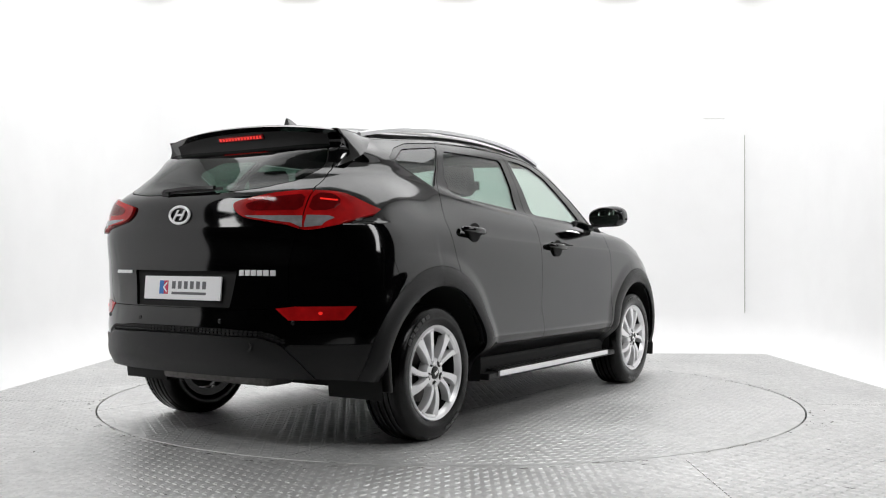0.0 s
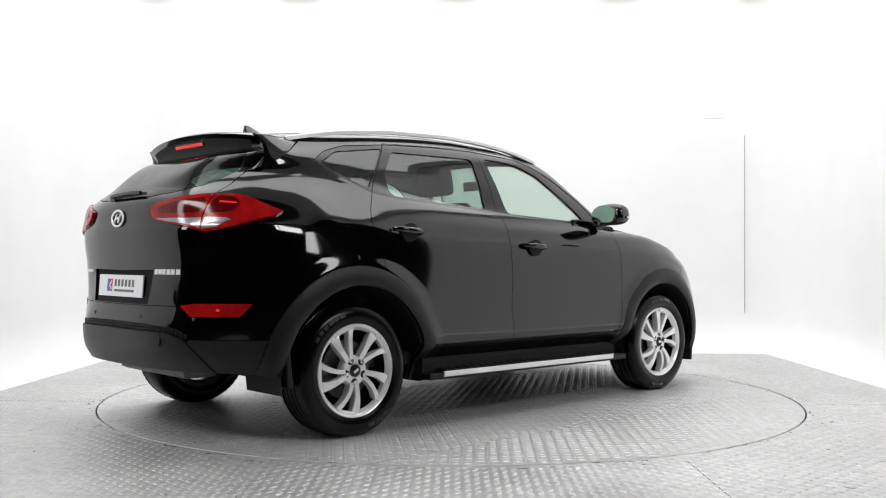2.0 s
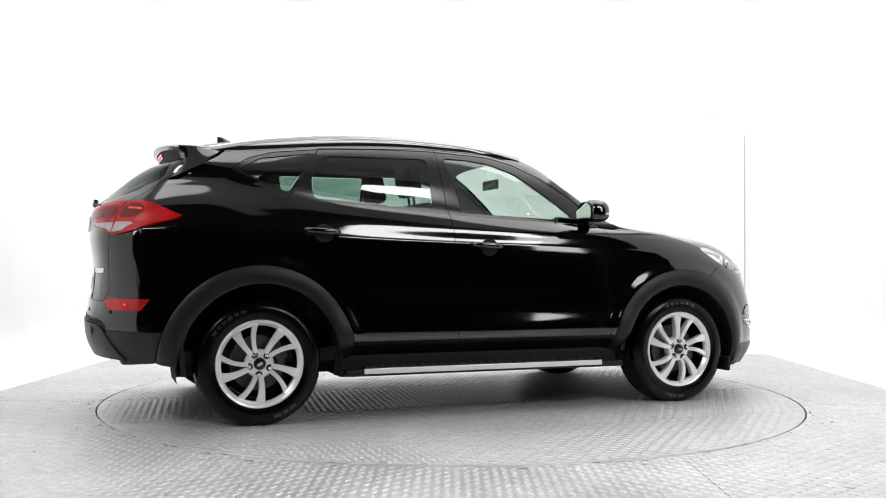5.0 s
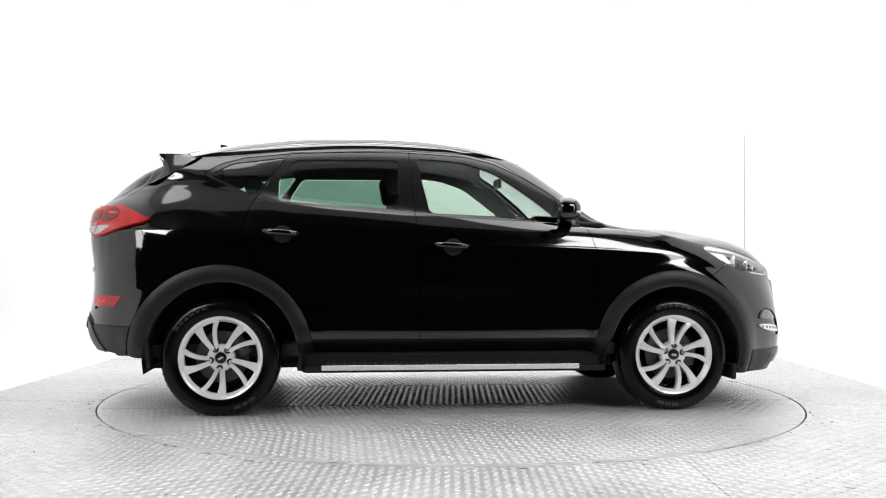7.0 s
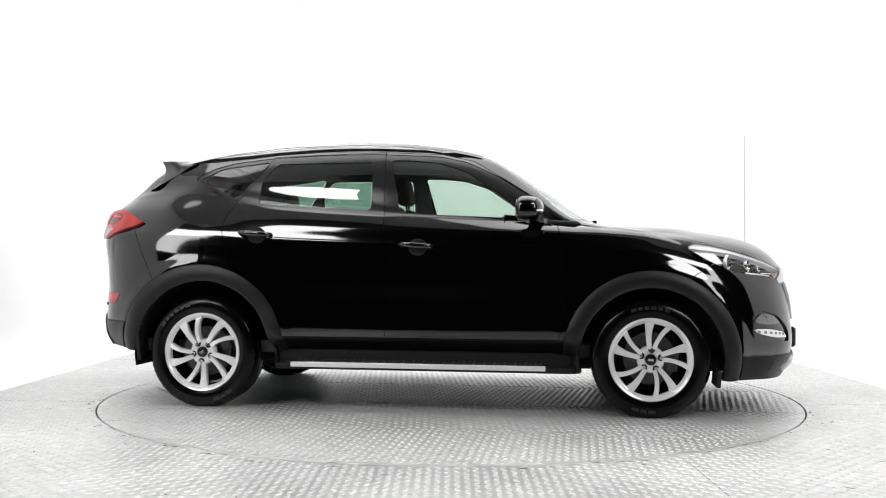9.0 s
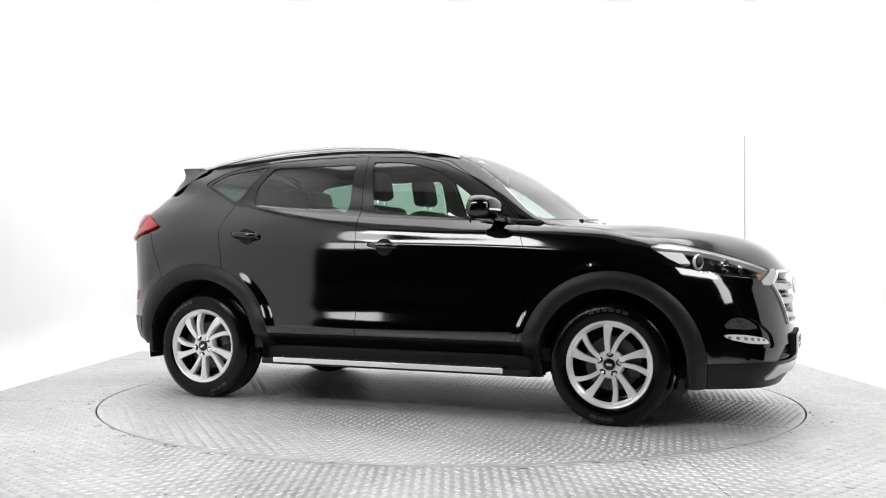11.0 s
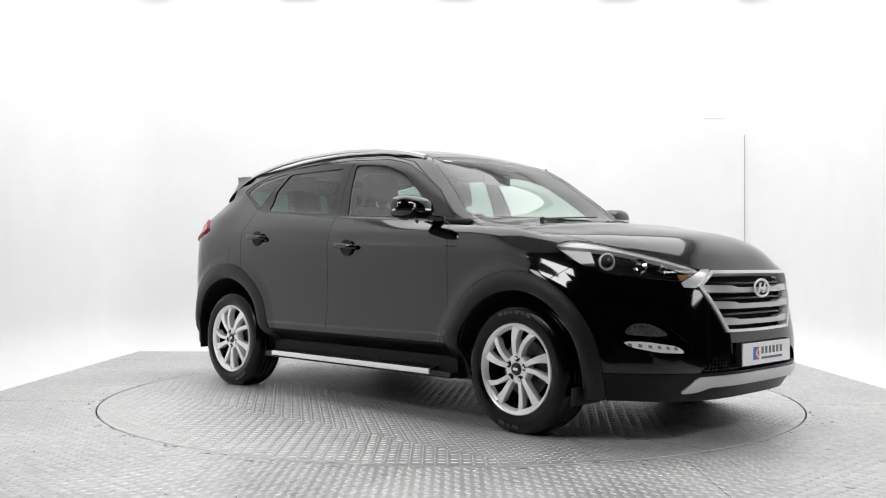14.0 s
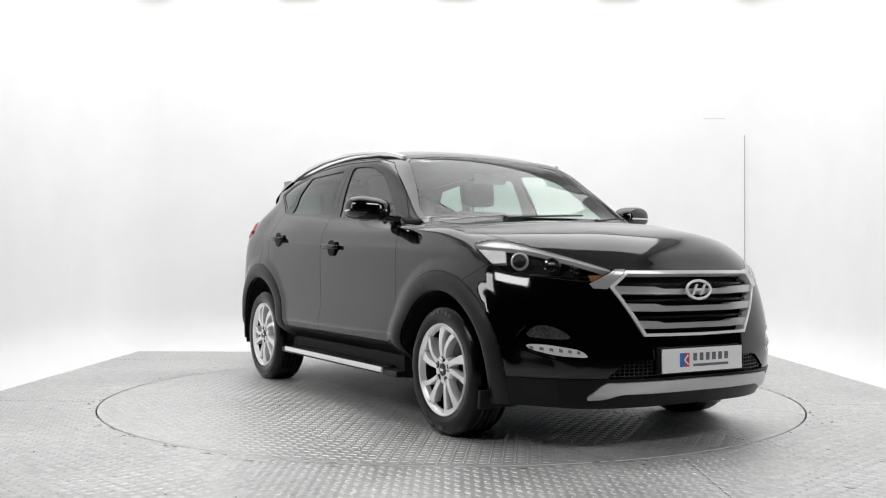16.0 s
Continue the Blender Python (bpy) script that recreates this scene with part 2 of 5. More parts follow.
# ---- the car's body as one smooth skin: rings from the lower lip up to the roof, each run from nose to tail ----
# stations along a ring: nose centre, nose, corner (3), front wheel, doors (4), rear wheel, corner (3), tail, tail centre
RING_X = {
    "lip": (2.17, 2.15, 2.06, 1.93, 1.74, 1.335, 0.9, 0.3, -0.3, -0.9, -1.335, -1.75, -1.95, -2.06, -2.14, -2.16),
    "low": (2.235, 2.215, 2.12, 1.96, 1.74, 1.335, 0.9, 0.3, -0.3, -0.9, -1.335, -1.75, -1.955, -2.095, -2.175, -2.19),
    "crease": (2.24, 2.22, 2.13, 1.95, 1.74, 1.335, 0.9, 0.3, -0.3, -0.9, -1.335, -1.76, -1.965, -2.105, -2.19, -2.205),
    "belly": (2.225, 2.205, 2.11, 1.93, 1.73, 1.335, 0.9, 0.3, -0.3, -0.9, -1.335, -1.76, -1.955, -2.095, -2.17, -2.19),
    "flank": (2.215, 2.185, 2.08, 1.92, 1.72, 1.335, 0.9, 0.3, -0.3, -0.9, -1.335, -1.75, -1.973, -2.102, -2.158, -2.17),
    "shoulder": (2.19, 2.16, 2.06, 1.87, 1.66, 1.335, 0.9, 0.3, -0.3, -0.9, -1.335, -1.7, -1.966, -2.114, -2.176, -2.19),
    "brow": (2.12, 2.08, 1.96, 1.77, 1.57, 1.335, 0.9, 0.3, -0.3, -0.9, -1.335, -1.65, -1.922, -2.09, -2.153, -2.17),
    "belt": (1.6, 1.58, 1.5, 1.38, 1.25, 1.08, 0.8, 0.3, -0.3, -0.9, -1.335, -1.6, -1.862, -2.01, -2.078, -2.1),
    "sill": (1.02, 1, 0.96, 0.92, 0.9, 0.8, 0.55, 0.2, -0.3, -0.9, -1.3, -1.5, -1.76, -1.898, -1.98, -1.99),
    "header": (0.33, 0.33, 0.35, 0.37, 0.39, 0.27, 0.15, -0.05, -0.4, -0.9, -1.25, -1.49, -1.684, -1.715, -1.745, -1.755),
    "rail": (0.15, 0.15, 0.16, 0.17, 0.18, 0.1, 0, -0.15, -0.45, -0.9, -1.22, -1.48, -1.6, -1.64, -1.66, -1.67),
    "crown": (-0.1, -0.1, -0.1, -0.11, -0.12, -0.16, -0.22, -0.32, -0.5, -0.85, -1.05, -1.17, -1.24, -1.28, -1.31, -1.32),
    "spine": (-0.3, -0.3, -0.3, -0.31, -0.32, -0.35, -0.4, -0.45, -0.58, -0.8, -0.92, -0.98, -1.02, -1.05, -1.07, -1.08),
}
RING_W = {
    "lip": (0, 0.35, 0.58, 0.72, 0.84, 0.86, 0.79, 0.78, 0.78, 0.79, 0.86, 0.85, 0.74, 0.6, 0.35, 0),
    "low": (0, 0.35, 0.6, 0.76, 0.875, 0.895, 0.82, 0.81, 0.81, 0.82, 0.895, 0.885, 0.77, 0.6, 0.35, 0),
    "crease": (0, 0.35, 0.6, 0.775, 0.885, 0.908, 0.921, 0.925, 0.925, 0.923, 0.914, 0.895, 0.785, 0.6, 0.35, 0),
    "belly": (0, 0.35, 0.6, 0.785, 0.885, 0.916, 0.919, 0.914, 0.914, 0.918, 0.922, 0.9, 0.79, 0.6, 0.35, 0),
    "flank": (0, 0.35, 0.58, 0.75, 0.865, 0.915, 0.92, 0.919, 0.919, 0.921, 0.922, 0.899, 0.779, 0.598, 0.35, 0),
    "shoulder": (0, 0.35, 0.55, 0.72, 0.84, 0.9, 0.912, 0.913, 0.912, 0.908, 0.893, 0.878, 0.779, 0.606, 0.35, 0),
    "brow": (0, 0.35, 0.55, 0.7, 0.82, 0.86, 0.88, 0.885, 0.885, 0.87, 0.834, 0.812, 0.716, 0.56, 0.33, 0),
    "belt": (0, 0.33, 0.52, 0.66, 0.76, 0.795, 0.795, 0.83, 0.835, 0.81, 0.754, 0.722, 0.636, 0.5, 0.32, 0),
    "sill": (0, 0.33, 0.52, 0.675, 0.752, 0.79, 0.8, 0.815, 0.82, 0.79, 0.74, 0.708, 0.625, 0.505, 0.32, 0),
    "header": (0, 0.33, 0.48, 0.56, 0.59, 0.64, 0.65, 0.655, 0.655, 0.645, 0.637, 0.618, 0.59, 0.492, 0.32, 0),
    "rail": (0, 0.3, 0.44, 0.51, 0.55, 0.585, 0.59, 0.59, 0.59, 0.58, 0.57, 0.568, 0.525, 0.44, 0.3, 0),
    "crown": (0, 0.2, 0.28, 0.33, 0.36, 0.38, 0.39, 0.39, 0.39, 0.38, 0.37, 0.35, 0.31, 0.25, 0.16, 0),
    "spine": (0, 0, 0, 0, 0, 0, 0, 0, 0, 0, 0, 0, 0, 0, 0, 0),
}
RING_Z = {
    "lip": (0.21, 0.21, 0.21, 0.215, 0.22, 0.24, 0.24, 0.24, 0.24, 0.25, 0.27, 0.335, 0.352, 0.36, 0.362, 0.362),
    "low": (0.32, 0.32, 0.33, 0.34, 0.35, 0.35, 0.34, 0.34, 0.34, 0.35, 0.36, 0.4, 0.415, 0.425, 0.43, 0.43),
    "crease": (0.43, 0.43, 0.44, 0.45, 0.46, 0.46, 0.45, 0.45, 0.45, 0.45, 0.47, 0.52, 0.54, 0.55, 0.55, 0.55),
    "belly": (0.58, 0.58, 0.59, 0.6, 0.61, 0.62, 0.62, 0.62, 0.62, 0.63, 0.64, 0.66, 0.67, 0.67, 0.67, 0.67),
    "flank": (0.74, 0.74, 0.75, 0.76, 0.77, 0.79, 0.79, 0.79, 0.8, 0.81, 0.82, 0.84, 0.85, 0.85, 0.85, 0.85),
    "shoulder": (0.85, 0.85, 0.858, 0.875, 0.895, 0.93, 0.96, 0.98, 0.995, 1.02, 1.05, 1.06, 1.05, 1.04, 1.04, 1.04),
    "brow": (0.935, 0.935, 0.943, 0.962, 0.975, 1.01, 1.05, 1.07, 1.09, 1.13, 1.17, 1.2, 1.195, 1.185, 1.185, 1.185),
    "belt": (1.092, 1.088, 1.078, 1.068, 1.07, 1.09, 1.115, 1.14, 1.17, 1.225, 1.3, 1.31, 1.29, 1.265, 1.255, 1.25),
    "sill": (1.145, 1.145, 1.14, 1.135, 1.14, 1.125, 1.14, 1.16, 1.185, 1.245, 1.33, 1.36, 1.36, 1.35, 1.345, 1.34),
    "header": (1.565, 1.555, 1.54, 1.525, 1.51, 1.5, 1.515, 1.53, 1.545, 1.535, 1.495, 1.482, 1.47, 1.468, 1.468, 1.468),
    "rail": (1.61, 1.602, 1.59, 1.58, 1.57, 1.565, 1.578, 1.588, 1.598, 1.585, 1.558, 1.532, 1.53, 1.535, 1.54, 1.543),
    "crown": (1.635, 1.633, 1.63, 1.627, 1.623, 1.62, 1.622, 1.625, 1.628, 1.618, 1.6, 1.59, 1.588, 1.588, 1.59, 1.592),
    "spine": (1.638, 1.638, 1.638, 1.638, 1.638, 1.636, 1.636, 1.636, 1.634, 1.628, 1.622, 1.616, 1.612, 1.61, 1.608, 1.607),
}
# the panes bulge between sill and header
for table, nose, door, tail in ((RING_X, 0.014, 0.0, -0.01), (RING_W, 0.0, 0.014, 0.008), (RING_Z, 0.012, 0.0, 0.012)):
    mids = [(a + b) / 2 for a, b in zip(table["sill"], table["header"])]
    table["pane"] = tuple(m + (nose if i < 4 else nose * 0.5 if i == 4 else door if i < 12 else tail) for i, m in enumerate(mids))
RING_W["pane"] = (0,) + RING_W["pane"][1:-1] + (0,)
# a crisp ridge just above the shoulder along the doors
for table, step in ((RING_X, 0.0), (RING_W, -0.005), (RING_Z, 0.015)):
    table["ridge"] = tuple(a + (step if 5 <= i <= 10 else (b - a) * 0.12) for i, (a, b) in enumerate(zip(table["shoulder"], table["brow"])))
RINGS = ["lip", "low", "crease", "belly", "flank", "shoulder", "ridge", "brow", "belt", "sill", "pane", "header", "rail", "crown", "spine"]


def hermite(knots, values, at, mirrored=False):
    """Smooth curve through values (k, ...) at knots, read at the places `at`; slopes as weighted central differences."""
    knots, values = np.asarray(knots, float), np.asarray(values, float)
    h = np.diff(knots)
    d = np.diff(values, axis=0) / h.reshape(-1, *[1] * (values.ndim - 1))
    s = np.empty_like(values)
    wl = (h[1:] / (h[1:] + h[:-1])).reshape(-1, *[1] * (values.ndim - 1))
    s[1:-1] = d[:-1] * wl + d[1:] * (1 - wl)
    # no slope larger than three times the flatter neighbour: keeps the skin from overshooting
    small = np.where(d[:-1] * d[1:] > 0, 3 * np.minimum(abs(d[:-1]), abs(d[1:])), np.maximum(abs(d[:-1]), abs(d[1:])) * 0.5)
    s[1:-1] = np.clip(s[1:-1], -small, small)
    s[0], s[-1] = d[0], d[-1]
    if mirrored:  # both ends lie on the car's middle plane
        s[0, [0, 2]] = s[-1, [0, 2]] = 0.0
    i = np.clip(np.searchsorted(knots, at, side="right") - 1, 0, len(knots) - 2)
    shape = (-1, *[1] * (values.ndim - 1))
    hh = h[i].reshape(shape)
    u = ((at - knots[i]) / h[i]).reshape(shape)
    return ((1 + 2 * u) * (1 - u) ** 2 * values[i] + u * (1 - u) ** 2 * hh * s[i]
            + u * u * (3 - 2 * u) * values[i + 1] + u * u * (u - 1) * hh * s[i + 1])


def skin(nu, nv):
    """Half of the body's skin (car's right side, y < 0): points, normals, (u, v), triangles."""
    ctrl = np.stack([np.stack([RING_X[r], -np.array(RING_W[r], float), RING_Z[r]], 1) for r in RINGS])
    ks = np.arange(16.0)
    chord = np.concatenate([[0], np.cumsum(np.linalg.norm(np.diff(ctrl[3], axis=0), axis=1))])
    ku = np.interp(np.linspace(0, chord[-1], nu), chord, ks)
    kv = np.linspace(0, len(RINGS) - 1, nv)
    along = []
    for row in ctrl:  # along each ring by its own length
        own = np.concatenate([[0], np.cumsum(np.linalg.norm(np.diff(row, axis=0), axis=1) + 1e-3)])
        along.append(hermite(own, row, np.interp(ku, ks, own), True))
    along = np.stack(along)
    g = np.empty((nv, nu, 3))
    rows = np.arange(len(RINGS), dtype=float)
    for j in range(nu):  # and across the rings by length again
        own = np.concatenate([[0], np.cumsum(np.linalg.norm(np.diff(along[:, j], axis=0), axis=1) + 1e-3)])
        g[:, j] = hermite(own, along[:, j], np.interp(kv, rows, own))
    g[:, 0, 1] = g[:, -1, 1] = 0.0
    g[-1, :, 1] = 0.0
    du, dv = np.gradient(g, axis=1), np.gradient(g, axis=0)
    # mirror symmetry at the centre line
    for j in (0, -1):
        du[:, j, 0], du[:, j, 2] = 0, 0
        du[:, j, 1] = 1 if j else -1
    n = np.cross(dv, du)
    n /= np.linalg.norm(n, axis=2, keepdims=True) + 1e-12
    n[-1, :] = (0, 0, 1)
    if n[nv // 3, nu // 2, 1] > 0:
        n = -n
    n[-1, :] = (0, 0, 1)
    n[:, 0, 1] = n[:, -1, 1] = 0
    n /= np.linalg.norm(n, axis=2, keepdims=True) + 1e-12
    idx = np.arange(nu * nv).reshape(nv, nu)
    a, b, c, d = idx[:-1, :-1].ravel(), idx[:-1, 1:].ravel(), idx[1:, 1:].ravel(), idx[1:, :-1].ravel()
    tri = np.concatenate([np.stack([a, b, c], 1), np.stack([a, c, d], 1)])
    uv = np.stack(np.meshgrid(ku, kv), 2).reshape(-1, 2)
    return g.reshape(-1, 3), n.reshape(-1, 3), uv, tri


# ---- cutting the skin into panels ----
def cut(mesh, f):
    """Splits a mesh (points, normals, uv, triangles) where the field f changes sign: (inside f < 0, outside)."""
    V, N, UV, F = mesh
    f = np.where(abs(f) < 1e-7, 1e-7, f)
    s = f < 0
    k = s[F].sum(1)
    ins, outs = [F[k == 3]], [F[k == 0]]
    newV, newN, newU, base = [V], [N], [UV], len(V)
    for count, lone_inside in ((1, True), (2, False)):
        G = F[k == count]
        if not len(G):
            continue
        lone = s[G] if lone_inside else ~s[G]
        j = lone.argmax(1)
        r = np.arange(len(G))
        a, b, c = G[r, j], G[r, (j + 1) % 3], G[r, (j + 2) % 3]
        ids = []
        for d in (b, c):
            w = (f[a] / (f[a] - f[d]))[:, None]
            newV.append(V[a] * (1 - w) + V[d] * w)
            n = N[a] * (1 - w) + N[d] * w
            newN.append(n / (np.linalg.norm(n, axis=1, keepdims=True) + 1e-12))
            newU.append(UV[a] * (1 - w) + UV[d] * w)
            ids.append(np.arange(base, base + len(G)))
            base += len(G)
        p, q = ids
        one, two = np.stack([a, p, q], 1), np.concatenate([np.stack([p, b, c], 1), np.stack([p, c, q], 1)])
        (ins if lone_inside else outs).append(one)
        (outs if lone_inside else ins).append(two)
    V, N, UV = np.concatenate(newV), np.concatenate(newN), np.concatenate(newU)
    return compact(V, N, UV, np.concatenate(ins)), compact(V, N, UV, np.concatenate(outs))


def compact(V, N, UV, F):
    used, F = np.unique(F.ravel(), return_inverse=True)
    V, N, UV, F = V[used], N[used], UV[used], F.reshape(-1, 3)
    if len(V):  # weld equal points
        _, first, back = np.unique((V * 1e6).round().astype(np.int64), axis=0, return_index=True, return_inverse=True)
        F = back.reshape(-1)[F]
        V, N, UV = V[first], N[first], UV[first]
        F = F[(F[:, 0] != F[:, 1]) & (F[:, 1] != F[:, 2]) & (F[:, 0] != F[:, 2])]
    return V, N, UV, F


def finer(mesh):
    """Every triangle in four."""
    V, N, UV, F = mesh
    e = np.concatenate([F[:, [0, 1]], F[:, [1, 2]], F[:, [2, 0]]])
    e.sort(axis=1)
    uniq, back = np.unique(e, axis=0, return_inverse=True)
    back = back.reshape(-1)
    n = len(F)
    m = len(V) + np.stack([back[:n], back[n:2 * n], back[2 * n:]], 1)
    nn = N[uniq[:, 0]] + N[uniq[:, 1]]
    V2 = np.concatenate([V, (V[uniq[:, 0]] + V[uniq[:, 1]]) / 2])
    N2 = np.concatenate([N, nn / (np.linalg.norm(nn, axis=1, keepdims=True) + 1e-12)])
    U2 = np.concatenate([UV, (UV[uniq[:, 0]] + UV[uniq[:, 1]]) / 2])
    F2 = np.concatenate([np.stack([F[:, 0], m[:, 0], m[:, 2]], 1), np.stack([F[:, 1], m[:, 1], m[:, 0]], 1),
                         np.stack([F[:, 2], m[:, 2], m[:, 1]], 1), m])
    return V2, N2, U2, F2


def polygon(a, b, outline):
    """Signed distance from points (a, b) to a closed outline; inside is negative."""
    q = np.asarray(outline, float)
    best = np.full(len(a), 1e9)
    inside = np.zeros(len(a), bool)
    for (x0, y0), (x1, y1) in zip(q, np.roll(q, -1, axis=0)):
        dx, dy = x1 - x0, y1 - y0
        t = np.clip(((a - x0) * dx + (b - y0) * dy) / (dx * dx + dy * dy + 1e-15), 0, 1)
        best = np.minimum(best, np.hypot(a - x0 - t * dx, b - y0 - t * dy))
        if y0 != y1:
            inside ^= ((y0 > b) != (y1 > b)) & (a < (x1 - x0) * (b - y0) / (y1 - y0) + x0)
    return np.where(inside, -best, best)


def rounded(outline, times=1):
    """An outline with its corners cut off, to round them."""
    q = np.asarray(outline, float)
    for _ in range(times):
        n = np.roll(q, -1, axis=0)
        w = np.minimum(0.25, 0.016 / (np.linalg.norm(n - q, axis=1, keepdims=True) + 1e-9))
        q = np.stack([q * (1 - w) + n * w, q * w + n * (1 - w)], 1).reshape(-1, 2)
    return q


def from_side(outline, turns=1):
    return lambda V, UV: polygon(V[:, 0], V[:, 2], rounded(outline, turns))


def from_front(outline, turns=1):
    return lambda V, UV: np.maximum(polygon(-V[:, 1], V[:, 2], rounded(outline, turns)), (1.3 - V[:, 0]))


def from_rear(outline, turns=1):
    return lambda V, UV: np.maximum(polygon(-V[:, 1], V[:, 2], rounded(outline, turns)), (V[:, 0] + 1.45))


def from_top(outline, turns=1):
    return lambda V, UV: np.maximum(polygon(V[:, 0], -V[:, 1], rounded(outline, turns)), 0.8 - V[:, 2])


def disc_at(cx, cz, r):
    return lambda V, UV: np.hypot(V[:, 0] - cx, V[:, 2] - cz) - r


def inset(field, d):
    return lambda V, UV: field(V, UV) + d


def both(f, g):
    return lambda V, UV: np.maximum(f(V, UV), g(V, UV))


def either(f, g):
    return lambda V, UV: np.minimum(f(V, UV), g(V, UV))


def without(f, g):
    return lambda V, UV: np.maximum(f(V, UV), -g(V, UV))


def take(mesh, field, gap=0.0016):
    """The piece inside the field and the rest, with a shut line between them."""
    V, N, UV, F = mesh
    f = field(V, UV)
    return cut(mesh, f + gap)[0], cut(mesh, f - gap)[1]


def patch(field, fine=1):
    """A fresh piece of the whole skin inside the field, finely divided."""
    V, N, UV, F = SKIN
    f = field(V, UV)
    near = compact(V, N, UV, F[(f[F].min(1) < 0.02)])
    for _ in range(fine):
        near = finer(near)
    return cut(near, field(near[0], near[2]))[0]


def emit(name, piece, mat, parent, label="", lift=0.0, thick=0.006, whole=False, swap=False):
    """A panel as a mesh with returned edges. whole: both halves in one mesh; swap: the left half alone."""
    V, N, UV, F = piece
    V = V + N * lift
    halves = [(V, N, F)]
    if swap or whole:
        m = np.array((1, -1, 1))
        other = (V * m, N * m, F[:, ::-1])
        halves = halves + [other] if whole else [other]
    vs, ns, fs, base = [], [], [], 0
    for V, N, F in halves:
        e = np.concatenate([F[:, [0, 1]], F[:, [1, 2]], F[:, [2, 0]]])
        key, twin = e[:, 0] * len(V) + e[:, 1], e[:, 1] * len(V) + e[:, 0]
        rim = e[~np.isin(key, twin)]
        rim = rim[(abs(V[rim[:, 0], 1]) > 1e-4) | (abs(V[rim[:, 1], 1]) > 1e-4)]
        a, b = V[rim[:, 0]], V[rim[:, 1]]
        na, nb = N[rim[:, 0]], N[rim[:, 1]]
        out = np.cross(b - a, na)
        out /= np.linalg.norm(out, axis=1, keepdims=True) + 1e-12
        k, n = len(V), len(rim)
        vs += [V, a, b, b - nb * thick, a - na * thick]
        ns += [N, out, out, out, out]
        fs += [tuple(t) for t in (F + base).tolist()]
        r = np.arange(n) + base + k
        fs += [tuple(t) for t in np.stack([r + n, r, r + 3 * n, r + 2 * n], 1).tolist()]
        base += k + 4 * n
    return mesh_object(name, np.concatenate(vs), fs, mat, parent, label, normals=np.concatenate(ns))


def crowned(piece, cx, cz, r0, r1, height):
    """A wheel arch flare rounded across its width, with fresh normals."""
    V, N, UV, F = finer(piece)
    s = np.clip((np.hypot(V[:, 0] - cx, V[:, 2] - cz) - r0) / (r1 - r0), 0, 1)
    V = V + N * (height * np.sin(np.pi * s ** 0.8) ** 0.7)[:, None]
    fn = np.cross(V[F[:, 1]] - V[F[:, 0]], V[F[:, 2]] - V[F[:, 0]])
    M = np.zeros_like(V)
    for k in range(3):
        np.add.at(M, F[:, k], fn)
    M /= np.linalg.norm(M, axis=1, keepdims=True) + 1e-12
    return V, np.where((M * N).sum(1, keepdims=True) < 0, -M, M), UV, F


def pair(name, piece, mat, parents, label="", **more):
    """The panel on both sides of the car; parents: one thing, or the right and left one."""
    r, l = parents if isinstance(parents, tuple) else (parents, parents)
    return emit(name, piece, mat, r, label, **more), emit(name, piece, mat, l, label, swap=True, **more)


CLEAR = glass_material("clear_lamp_lens", (0.96, 0.96, 0.96), gloss=0.05)
GLASS = glass_material("green_tinted_glass", (0.74, 0.86, 0.78), gloss=0.13)
SCREEN = glass_material("windscreen_glass", (0.82, 0.89, 0.86), gloss=0.09)
PRIVACY = glass_material("dark_rear_glass", (0.36, 0.5, 0.43), gloss=0.1)
TAILPANE = glass_material("black_tinted_glass", (0.1, 0.155, 0.13), gloss=0.02)
RED = material("red_lamp_plastic", (0.42, 0.007, 0.008), 0.16, noise_scale=14, noise_amount=0.3)
DEEPRED = material("deep_red_lamp_plastic", (0.13, 0.003, 0.004), 0.1, noise_scale=30, noise_amount=0.3)
LAMP_WHITE = material("ribbed_clear_lamp", (0.38, 0.38, 0.39), 0.2, 0.4, noise_scale=35, noise_amount=0.2)
FOGGLASS = material("fluted_fog_reflector", (0.22, 0.22, 0.225), 0.18, 0.7, noise_scale=60, noise_amount=0.5)
AMBER = material("amber_lamp", (0.34, 0.16, 0.06), 0.2, coat=1.0)
PLATEWHITE = material("white_plate", (0.93, 0.93, 0.94), 0.35)
INK = material("dark_grey_print", (0.16, 0.16, 0.17), 0.5)
BLUE = material("blue_print", (0.05, 0.2, 0.55), 0.5)
REDINK = material("red_print", (0.65, 0.06, 0.12), 0.5)
BRIGHT = material("bright_silvered_plastic", (0.93, 0.93, 0.94), 0.2, 0.15)
CABIN = material("dark_cabin_cloth", (0.03, 0.03, 0.031), 0.85, bump=0.3, bump_scale=500, noise_scale=80, noise_amount=0.2)
HEADLINER = material("grey_headliner", (0.25, 0.25, 0.245), 0.9)
BRAKE = material("cast_brake_metal", (0.11, 0.105, 0.10), 0.45, 0.8, noise_scale=40, noise_amount=0.25)
GRIT = material("black_grip_rubber", (0.03, 0.03, 0.03), 0.6)
MIRROR = material("mirror_glass", (0.85, 0.85, 0.85), 0.0, 1.0)
LIT = material("glowing_red_plastic", (0.5, 0.01, 0.01), 0.2)
LIT.node_tree.nodes["Principled BSDF"].inputs["Emission Color"].default_value = (1, 0.03, 0.02, 1)
LIT.node_tree.nodes["Principled BSDF"].inputs["Emission Strength"].default_value = 0.7

car = tagged(new("car"), "glossy black compact sport utility car with silver alloy wheels", "car")

